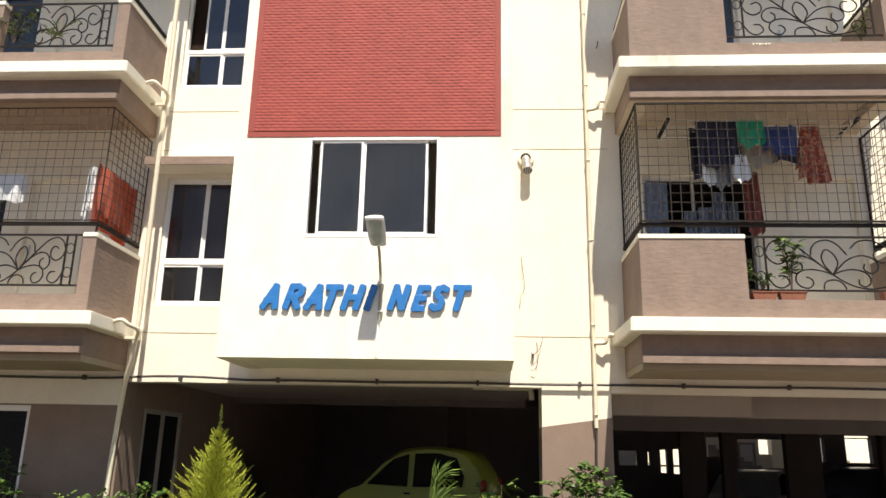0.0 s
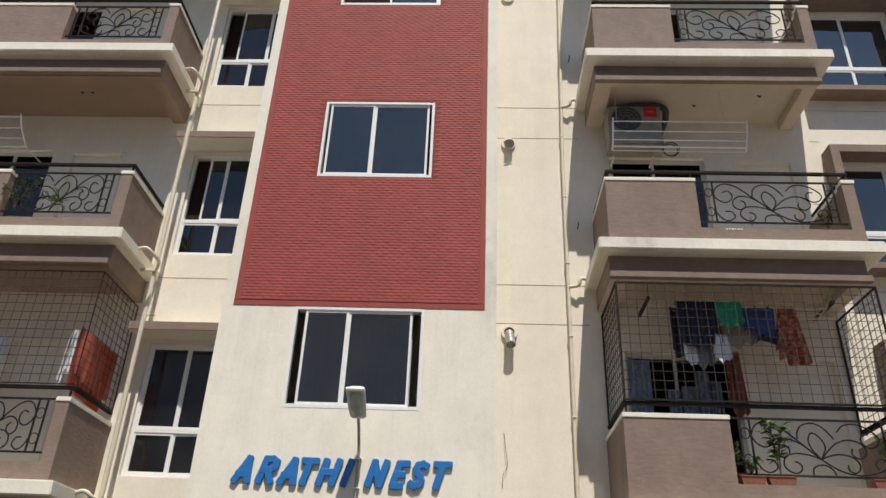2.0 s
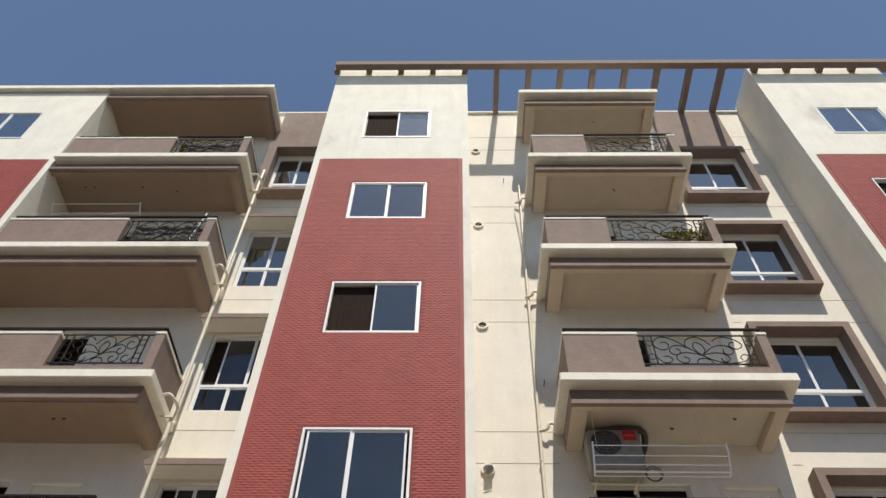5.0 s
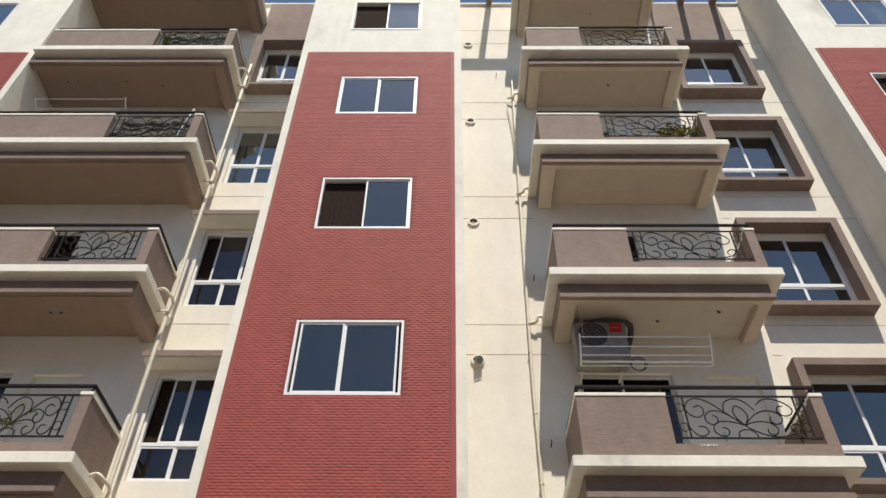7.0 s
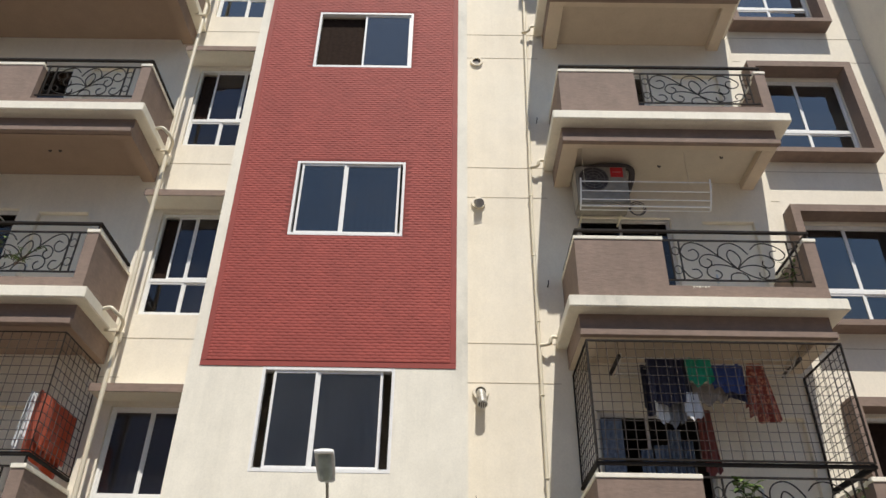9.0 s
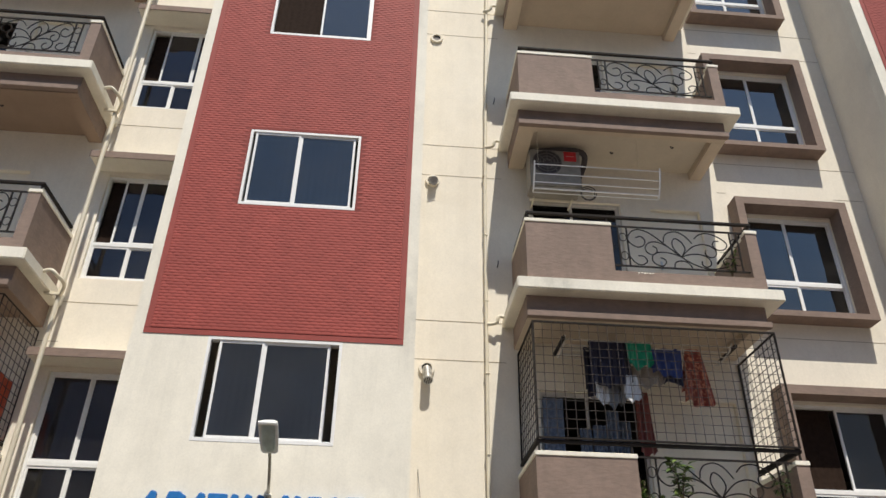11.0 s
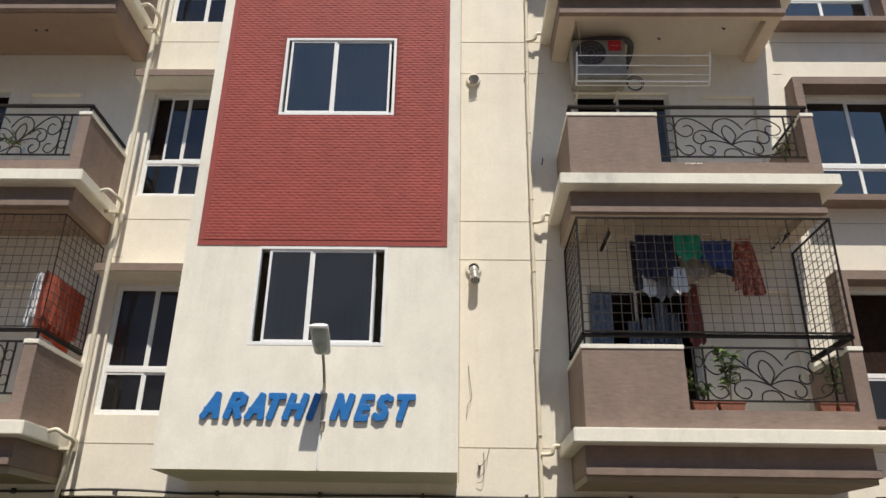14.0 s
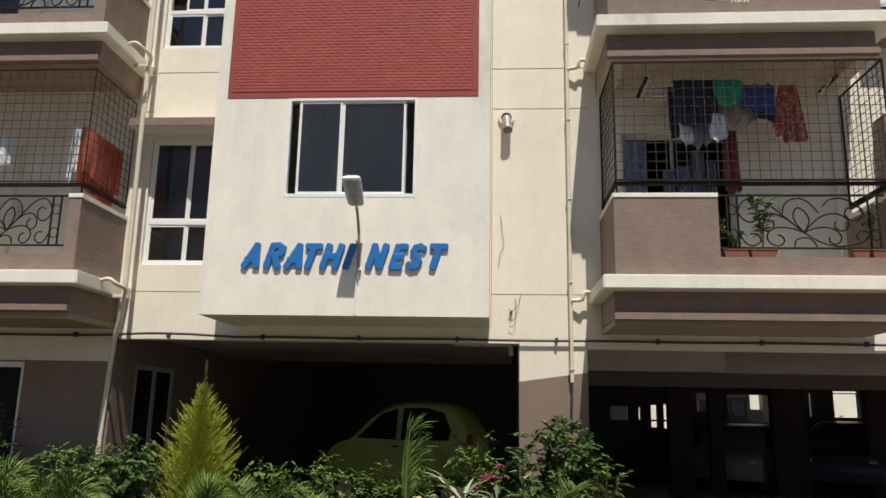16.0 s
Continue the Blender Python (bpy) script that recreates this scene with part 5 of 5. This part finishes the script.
class Leaves:
    """Collects folded leaf blades and makes one mesh of them."""

    def __init__(self):
        self.v, self.f = [], []

    def blade(self, at, way, up, length, width, fold=0.25, droop=0.15):
        way, n = way.normalized(), up.normalized()
        side_ = way.cross(n)
        if side_.length < 1e-3:
            side_ = way.cross(Vector((0.3, 0.8, 0.5)))
        side_.normalize()
        n = side_.cross(way)
        i = len(self.v)
        mid = at + way * length * 0.5 - n * droop * length * 0.25
        tip = at + way * length - n * droop * length
        self.v += [at, mid + side_ * width / 2 + n * fold * width, mid, mid - side_ * width / 2 + n * fold * width, tip]
        self.f += [(i, i + 1, i + 2), (i, i + 2, i + 3), (i + 1, i + 4, i + 2), (i + 2, i + 4, i + 3)]

    def make(self, name, mat, parent, label=""):
        me = bpy.data.meshes.new(name)
        me.from_pydata(self.v, [], self.f)
        me.materials.append(mat)
        ob = new(name, me)
        ob.parent = parent
        return tagged(ob, label)


rnd = random.Random(7)


def around(a, tilt):
    return Vector((math.cos(a) * math.cos(tilt), math.sin(a) * math.cos(tilt), math.sin(tilt)))


def conifer(x, y, height, radius):
    """Upswept feathery plumes in loose tiers round a thin leader."""
    t = thing("conifer", "golden-green cone-shaped conifer in the planting bed", "tree", at=(x, y, 0))
    bm = bmesh.new()
    tube(bm, [(0, 0, 0), (0.01, 0, height * 0.5), (0.0, 0.01, height * 0.80), (-0.004, 0.01, height - 0.02)], 0.013, 7, r1=0.003)
    part("trunk", bm, BARK, t)
    lv = Leaves()

    def plume(start, d, length, girth):
        """A flame-shaped spray: overlapping scale leaves thickest in its lower half, the tip bending up."""
        n = int(26 + 240 * length)
        side_ = d.cross(Vector((0.1, 0.2, 1))).normalized()
        other = d.cross(side_)
        for k in range(n):
            f = (k + rnd.random()) / n
            body = girth * (math.sin(math.pi * min(1.0, 0.12 + f * 0.88)) ** 0.8) * (1.0 - 0.45 * f)
            a = rnd.uniform(0, 6.283)
            f = f * f * 0.4 + f * 0.6
            off = (side_ * math.cos(a) + other * math.sin(a)) * body * rnd.uniform(0.2, 1.0)
            p = start + d * length * f + Vector((0, 0, 0.22 * length * f * f)) + off
            way = d * 1.0 + off * (9.0 if body > 0.01 else 3.0) + Vector((rnd.uniform(-0.25, 0.25), rnd.uniform(-0.25, 0.25), 0.35 + 0.3 * f))
            lv.blade(p, way, Vector((math.cos(a), math.sin(a), 0.4)), rnd.uniform(0.022, 0.040), 0.0055, 0.15, -0.1)

    z = 0.30
    while z < height - 0.30:
        below = height - z
        r = min(radius, 0.05 + 0.56 * (below - 0.32)) if below > 0.36 else 0.03 + 0.15 * below
        count_ = max(4, int(6 + 22 * r / radius))
        turn_ = rnd.uniform(0, 6.283)
        for i in range(count_):
            a = turn_ + 6.283 * i / count_ + rnd.uniform(-0.25, 0.25)
            reach = r * rnd.uniform(0.55, 1.18) * (1.0 + 0.18 * math.sin(2 * a + 5 * z))
            up = rnd.uniform(0.30, 0.85) if below > 0.36 else 1.0
            ln = max(0.07, min(0.21, reach * rnd.uniform(0.55, 0.9)))
            c = max(0.0, reach - ln * math.cos(up))
            plume(Vector((c * math.cos(a), c * math.sin(a), z - 0.03)), around(a, up), ln, 0.010 + 0.085 * ln)
            plume(Vector((c * 0.5 * math.cos(a + 0.3), c * 0.5 * math.sin(a + 0.3), z - 0.03)), around(a + 0.3, up), ln * 0.8, 0.012 + 0.12 * ln)
            if i % 2 == 0:
                plume(Vector((0.02 * math.cos(a), 0.02 * math.sin(a), z)), around(a, 0.5), max(0.08, c * 0.6), 0.03)
        z += 0.074 if below > 0.36 else 0.05
    for i in range(80):
        q = rnd.random()
        lv.blade(Vector((-0.003, 0.01, height - 0.36 + 0.34 * q)), around(i * 2.4, 0.7 + 0.5 * q), Vector((0, -1, 0.2)), 0.06 - 0.03 * q, 0.008, 0.1, 0)
    lv.make("foliage", GOLD, t)
    return t


def shrub(x, y, height, radius, label, mat, n=420, leaf=0.05, stems=7, flowers=None, count_f=0, width=0.5, name="shrub"):
    """Stems with leafy clumps at and along their ends, uneven and with gaps."""
    t = thing(name, label, "shrub", "planting bed", at=(x, y, 0))
    lv = Leaves()
    blooms = []
    heads = []
    for s in range(stems):
        a = s * 2.4 + rnd.uniform(-0.5, 0.5)
        q = math.sqrt((s + 0.5) / stems) * radius
        top = Vector((q * math.cos(a), q * math.sin(a), height * (1.0 - 0.32 * (q / radius) ** 2) * rnd.uniform(0.86, 0.98) - 0.05))
        line = smooth_line([(0.03 * math.cos(a), 0.03 * math.sin(a), 0), (top.x * 0.4, top.y * 0.4, top.z * 0.5), tuple(top)], 4)
        bm = bmesh.new()
        tube(bm, line, 0.010, 5, r1=0.003)
        part("stem", bm, BARK, t)
        heads += [(top, 1.0), (line[6], 1.15), (line[4], 1.2)]
        if flowers and s < count_f:
            fl = Leaves()
            blooms.append(fl)
            for petal in range(9):
                b = petal * 0.7
                fl.blade((line[6] if flowers is ROSE else top) + Vector((0, -0.12 if flowers is ROSE else -0.05, 0.05)), around(b, rnd.uniform(0.0, 0.8)), Vector((0, -0.4, 1)), 0.058, 0.05, 0.3, 0.2)
    per = max(3, n // (len(heads) * 9))
    for c, big in heads:
        cr = radius * 0.42 * big * rnd.uniform(0.75, 1.25)
        for k in range(per):
            d = around(rnd.uniform(0, 6.283), rnd.uniform(-0.35, 1.1))
            start = c + Vector((rnd.uniform(-0.3, 0.3), rnd.uniform(-0.3, 0.3), rnd.uniform(-0.3, 0.1))) * cr
            side_ = d.cross(Vector((0, 0, 1))).normalized()
            for q in range(9):
                f = (q + 1) / 9
                p = start + d * cr * f - Vector((0, 0, 0.25 * cr * f * f))
                way = d * (0.45 + 0.9 * f) + side_ * (1 if q % 2 else -1) * (1.15 - f) + Vector((rnd.uniform(-0.3, 0.3), rnd.uniform(-0.3, 0.3), rnd.uniform(-0.3, 0.2)))
                lv.blade(p, way, Vector((d.x * 0.4, d.y * 0.4 - 0.15, 1)), leaf * rnd.uniform(0.7, 1.25) * (1.15 - 0.35 * f), leaf * width * rnd.uniform(0.85, 1.2), 0.18, 0.3)
    lv.make("leaves", mat, t)
    for fl in blooms:
        fl.make("flower", flowers, t)
    return t


def palm(x, y, fronds, reach, height, label, lean=None, name="areca_palm", blade=0.20, lift=0.35):
    t = thing(name, label, "palm", "planting bed", at=(x, y, 0))
    for s in range(fronds):
        a = s * 2.399 + rnd.uniform(-0.3, 0.3) if lean is None else lean + rnd.uniform(-0.5, 0.5)
        rr, hh = reach * rnd.uniform(0.75, 1.1), height * rnd.uniform(0.8, 1.08)
        d = Vector((math.cos(a), math.sin(a), 0))
        line = smooth_line([tuple(d * 0.03), tuple(d * rr * 0.18 + Vector((0, 0, hh * 0.55))), tuple(d * rr * 0.5 + Vector((0, 0, hh * 0.92))), tuple(d * rr + Vector((0, 0, hh * (0.95 if rr < 0.35 else 0.78))))], 8)
        bm = bmesh.new()
        tube(bm, line, 0.011, 5, r1=0.004)
        frond = part("frond", bm, PALM, t)
        lv = Leaves()
        n = len(line)
        for i in range(int(n * 0.38), n):
            f = (i - n * 0.38) / (n * 0.62)
            p = line[i]
            w = (line[min(i + 1, n - 1)] - line[i - 1]).normalized()
            sd = w.cross(Vector((0, 0, 1))).normalized()
            up_ = sd.cross(w)
            for sub in (0, 0.5):
                pp = p + w * sub * (line[1] - line[0]).length
                for s2 in (-1, 1):
                    lv.blade(pp, w * 0.75 + sd * s2 + up_ * lift, up_, blade * (0.55 + 0.6 * math.sin(math.pi * min(1, 0.2 + f * 0.75))) * rnd.uniform(0.85, 1.1), 0.021, 0.15, 0.22)
        lv.make("frond_blade", PALM, frond)
    return t


def rosette(x, y, z, n, length, label, mat, name="striped_plant"):
    t = thing(name, label, "plant", "planting bed", at=(x, y, 0))
    bm = bmesh.new()
    tube(bm, [(0, 0, 0), (0, 0, z)], 0.015, 6)
    part("stem", bm, BARK, t)
    lv = Leaves()
    for i in range(n):
        a = i * 2.399
        lv.blade(Vector((0, 0, z * rnd.uniform(0.75, 1.0))), around(a, rnd.uniform(0.1, 1.1)), Vector((0, 0, 1)), length * rnd.uniform(0.7, 1.1), 0.048, 0.2, 0.45)
    lv.make("leaves", mat, t)
    return t


# soil runs on unseen to the far left, to weaken ground bounce there
structure("planting_bed", boxes((-13.5, 1.9, 5.6, 9.08, 0.001, 0.12), bevel=0.03), SOIL, "dark soil of the planting bed before the building", "ground")
conifer(-2.99, 8.38, 2.12, 0.47)
G = "leafy green shrub in the planting bed"
for x, y, h, r, m, n, lf in (
        (-4.56, 8.60, 1.27, 0.59, LEAF, 1100, 0.085), (-3.84, 8.45, 1.29, 0.43, DARKLEAF, 800, 0.107), (-5.61, 8.70, 1.60, 0.36, DARKLEAF, 500, 0.091),
        (-5.23, 8.20, 1.02, 0.58, DARKLEAF, 800, 0.086), (-4.33, 8.00, 0.90, 0.52, DARKLEAF, 700, 0.087), (-2.31, 8.60, 1.07, 0.42, LEAF, 700, 0.085),
        (-1.65, 8.50, 1.15, 0.48, LEAF, 800, 0.078), (-1.03, 8.70, 1.08, 0.39, LEAF, 600, 0.077), (0.03, 8.75, 1.43, 0.36, LEAF, 700, 0.077),
        (-0.65, 8.80, 1.20, 0.36, LEAF, 500, 0.077), (-1.39, 8.10, 0.75, 0.58, DARKLEAF, 700, 0.087), (-2.80, 7.90, 0.73, 0.44, DARKLEAF, 500, 0.088),
        (1.44, 8.55, 1.29, 0.34, LEAF, 420, 0.078)):
    shrub(x, y, h, r, G if m is LEAF else "dark green leafy shrub in the planting bed", m, int(n * 2.6), lf * 0.80, 13)
shrub(0.94, 8.45, 1.65, 0.45, "tall shrub with a pink-red bloom before the pillar", DARKLEAF, 2900, 0.085, 15, ROSE, 1, 0.6, "flowering_shrub")
shrub(0.86, 8.05, 1.02, 0.40, G, LEAF, 1500, 0.06, 11)
shrub(0.27, 8.30, 1.10, 0.29, "shrub with magenta flowers in the planting bed", DARKLEAF, 620, 0.065, 8, MAGENTA, 5, 0.5, "flowering_shrub")
shrub(-0.42, 8.10, 0.80, 0.20, "low plant with pale yellow flowers", LEAF, 300, 0.065, 4, YELLOW, 2, 0.5, "flowering_shrub")
ARECA = "young areca palm with arching fronds"
palm(-4.75, 7.30, 3, 0.55, 0.95, ARECA, 0.2, blade=0.24, lift=0.9)
palm(-4.31, 7.30, 3, 0.48, 0.90, ARECA, blade=0.24, lift=0.7)
palm(-4.02, 7.30, 3, 0.50, 0.92, ARECA, 0.05, blade=0.25, lift=0.9)
palm(-2.70, 7.30, 4, 0.62, 0.84, ARECA, 0.35, blade=0.23, lift=0.9)
palm(-2.02, 7.40, 3, 0.59, 1.00, ARECA, blade=0.21, lift=0.8)
palm(-1.40, 7.30, 3, 0.51, 0.86, ARECA, blade=0.21, lift=0.8)
palm(-0.60, 7.50, 3, 0.10, 1.42, "upright young palm spear with feathered leaflets", 0.9, blade=0.24, lift=0.1)
palm(0.86, 7.40, 5, 0.39, 0.86, ARECA)
rosette(-0.04, 7.80, 0.75, 26, 0.37, "pale striped rosette plant", VARIEG)
rosette(0.30, 7.90, 0.75, 22, 0.34, "pale striped rosette plant", VARIEG)
rosette(-0.18, 8.00, 0.84, 18, 0.36, "pale striped rosette plant", VARIEG)
rosette(0.57, 8.15, 1.10, 24, 0.22, "slender pale-leaved plant in the bed", VARIEG)


# potted plants on the balconies
def pot(x, y, z, w, d, h, label):
    p = thing("planter", label, "planter", "terracotta planters", at=(x, y, z))
    bm = bmesh.new()
    for q in box(bm, -w / 2, w / 2, -d / 2, d / 2, 0, h):
        if q.co.z < 0.001:
            q.co.x *= 0.86
            q.co.y *= 0.86
    part("trough", bm, TERRA, p)
    part("rim", boxes((-w / 2 - 0.008, w / 2 + 0.008, -d / 2 - 0.008, d / 2 + 0.008, h, h + 0.015), bevel=0.004), TERRA, p)
    return p


def pot_plant(x, y, z, height, n, leaf, mat, label, spread=0.12, trail=0.0):
    t = thing("pot_plant", label, "plant", "balcony plants", at=(x, y, z))
    lv = Leaves()
    for s in range(5):
        a = s * 1.26 + rnd.uniform(-0.3, 0.3)
        top = Vector((spread * math.cos(a), 0.5 * spread * math.sin(a), height * rnd.uniform(0.5, 1.0)))
        line = smooth_line([(0, 0, 0), (top.x * 0.3, top.y * 0.3, top.z * 0.55), tuple(top)], 4)
        bm = bmesh.new()
        tube(bm, line, 0.006, 5, r1=0.003)
        part("stem", bm, BARK, t)
        for k in range(n // 5):
            p = line[rnd.randrange(3, len(line))]
            aa = rnd.uniform(0, 6.283)
            lv.blade(p, around(aa, rnd.uniform(-0.2 - trail, 0.9 - trail)), Vector((0, -0.4, 1)), leaf * rnd.uniform(0.6, 1.2), leaf * 0.55, 0.2, 0.3)
    lv.make("leaves", mat, t)
    return t


z = SLAB[0] + 0.216
yb = B + 0.06
for x, w in ((2.86, 0.26), (3.15, 0.28), (4.16, 0.17), (4.36, 0.17)):
    pot(x, yb - 0.005, z, w, 0.1, 0.075, "small terracotta planter on the balcony ledge")
pot_plant(2.86, yb, z + 0.09, 0.22, 60, 0.07, DARKLEAF, "small dark-leaved plant in a planter")
pot_plant(3.16, yb, z + 0.09, 0.58, 70, 0.13, LEAF, "broad-leaved green plant in a planter", 0.1)
pot_plant(4.3, yb, z + 0.09, 0.55, 70, 0.08, DARKLEAF, "thin dark plant in a planter", 0.1)
pot_plant(2.74, yb + 0.1, z, 0.5, 40, 0.08, LEAF, "green plant beside the balcony door", 0.06)
z = SLAB[1] + 0.216
pot_plant(4.24, yb, z, 0.42, 60, 0.06, DARKLEAF, "scraggy climbing plant on the balcony ledge", 0.09)
pot_plant(-5.95, yb - 0.02, z + 0.15, 0.5, 70, 0.08, LEAF, "trailing light green creeper on the railing", 0.25)
pot_plant(-5.45, yb - 0.02, z + 0.18, 0.3, 50, 0.07, LEAF, "trailing light green creeper on the railing", 0.3)
z = SLAB[3] + 0.216
YLEAF = leaf_material("yellowish_leaves", (0.20, 0.22, 0.03), (0.36, 0.34, 0.06))
for x in (3.86, 4.1, 4.32):
    pot_plant(x, yb + 0.05, z, 0.48, 90, 0.085, YLEAF, "yellow-green bushy plant behind the railing", 0.15)
z = SLAB[4] + 0.216
pot_plant(-5.9, yb, z, 0.7, 60, 0.07, LEAF, "green creeper on the top railing", 0.12)

# flaked paint on the ledge of the second balcony
for i in range(6):
    x = 2.98 + 0.035 * i
    part("paint_chip", boxes((x, x + 0.018 + 0.004 * (i % 3), B - 0.004, B - 0.0005, 0.185 + 0.006 * (i % 2), 0.205)), WHITE, rights[0], "flaked white paint")


# ---- red cladding of the towers: panel, edge trim, and raised lens-shaped pieces in courses ----
PIECE_W, COURSE, PROUD = 0.104, 0.039, 0.0033


def piece_shape(w, h, d):
    """A shallow lens-shaped swelling that dies away to all sides, its crown below the middle."""
    xs, zs = (-0.5, -0.25, 0.0, 0.25, 0.5), (0.5, 0.1, -0.34, -0.5)
    v = [(w * a, -0.0003 - d * math.cos(math.pi * a) ** 2 * q, h * (c * (1 - 1.7 * a * a) if abs(c) == 0.5 else c * (1 - 0.8 * a * a))) for c, q in zip(zs, (0.0, 0.6, 1.0, 0.05)) for a in xs]
    f = [(5 * r + i, 5 * r + 5 + i, 5 * r + 6 + i, 5 * r + 1 + i) for r in range(3) for i in range(4)]
    return v, f


RED_JOINT = paint("dusty_cladding_joint", (0.250, 0.048, 0.039), (0.19, 0.05, 0.042), 0.85, streak=0.3, mottle=0.2)
PIECES_RED, nt, b = material("red_cladding_piece")
src = nt.nodes.new("ShaderNodeNewGeometry").outputs["Random Per Island"]
own = nt.nodes.new("ShaderNodeObjectInfo").outputs["Random"]
tone = mix(nt, 0.5, ramp(nt, src, [(0.0, (0.278, 0.046, 0.036)), (1.0, (0.390, 0.073, 0.055))]), ramp(nt, own, [(0.0, (0.288, 0.049, 0.038)), (1.0, (0.380, 0.070, 0.053))]))
worn = noise_at(nt, mapped(nt, (2.3, 2.3, 1.2)), 1.0, 7, 0.7)
tone = mix(nt, 1.0, tone, ramp(nt, worn, [(0.3, (0.86, 0.86, 0.86)), (0.7, (1.08, 1.08, 1.08))]), "MULTIPLY")
nt.links.new(tone, b.inputs["Base Color"])
b.inputs["Roughness"].default_value = 0.75
bump(nt, noise_at(nt, mapped(nt, (40, 40, 40)), 1.0, 4), 0.25, 0.004, b)


def cladding(name, label, x0, x1, z0, z1, y, holes, single_below=None):
    t = 0.07
    base = structure(name, holed_wall(x0 + t, x1 - t, z0 + t, z1, y - 0.012, y - 0.002, holes), RED_JOINT, label, "cladding")
    for b in ((x0, x0 + t - 0.001, z0 + t, z1), (x1 - t + 0.001, x1, z0 + t, z1), (x0, x1, z0, z0 + t - 0.001)):
        part("edge_trim", boxes((b[0], b[1], y - 0.008, y - 0.002, b[2], b[3]), bevel=0.002), RED, base)
    v0, f0 = piece_shape(PIECE_W, COURSE, PROUD)
    me = bpy.data.meshes.new("cladding_piece")
    me.from_pydata(v0, [], f0)
    me.materials.append(PIECES_RED)
    me.shade_smooth()
    vs, fs = [], []
    made = 0
    rows_n = int((z1 - z0 - t) / COURSE)
    for r in range(rows_n):
        z = z0 + t + COURSE * (r + 0.5)
        lo, hi = x0 + t, x1 - t
        spots = [] if r % 2 else [(lo + PIECE_W * 0.25, 0.5)]
        x = lo + PIECE_W * (0.5 if r % 2 else 1.0)
        while x + PIECE_W * 0.5 <= hi:
            spots.append((x, 1.0))
            x += PIECE_W
        left = hi - (x - PIECE_W * 0.5)
        if left > 0.15 * PIECE_W:
            spots.append((hi - left / 2, left / PIECE_W))
        for x, wide in spots:
            if any(h[0] - PIECE_W * 0.5 < x < h[1] + PIECE_W * 0.5 and h[2] - COURSE * 0.5 < z < h[3] + COURSE * 0.5 for h in holes):
                continue
            dx, dz = x + (rnd.uniform(-0.003, 0.003) if wide == 1.0 else 0.0), z + rnd.uniform(-0.002, 0.002)
            if single_below and z < single_below and made < 300 and wide == 1.0:
                ob = new("cladding_piece", me)
                ob.parent = base
                ob.location = (dx, y - 0.012, dz)
                made += 1
            else:
                i, s = len(vs), rnd.uniform(0.75, 1.25)
                vs += [(p[0] * wide + dx, p[1] * s + y - 0.012, p[2] + dz) for p in v0]
                fs += [tuple(i + k for k in q) for q in f0]
    rest = bpy.data.meshes.new("cladding_courses")
    rest.from_pydata(vs, [], fs)
    rest.materials.append(PIECES_RED)
    rest.shade_smooth()
    ob = new("cladding_courses", rest)
    ob.parent = base
    tagged(ob, "", "", "", "stuff")


LBL = "brick-red cladding with wavy raised courses on the tower"
cladding("cladding_middle", LBL, -2.85, 0.075, 5.112, 15.02, T, [(h[0], h[1], h[2], h[3]) for h in holes_mid[1:4]], 5.95)
cladding("cladding_right", LBL, 7.31, 10.3, 5.24, 15.16, T, holes_right[1:4])
cladding("cladding_left", LBL, -11.5, -8.48, 5.112, 15.02, T, holes_left[1:4])
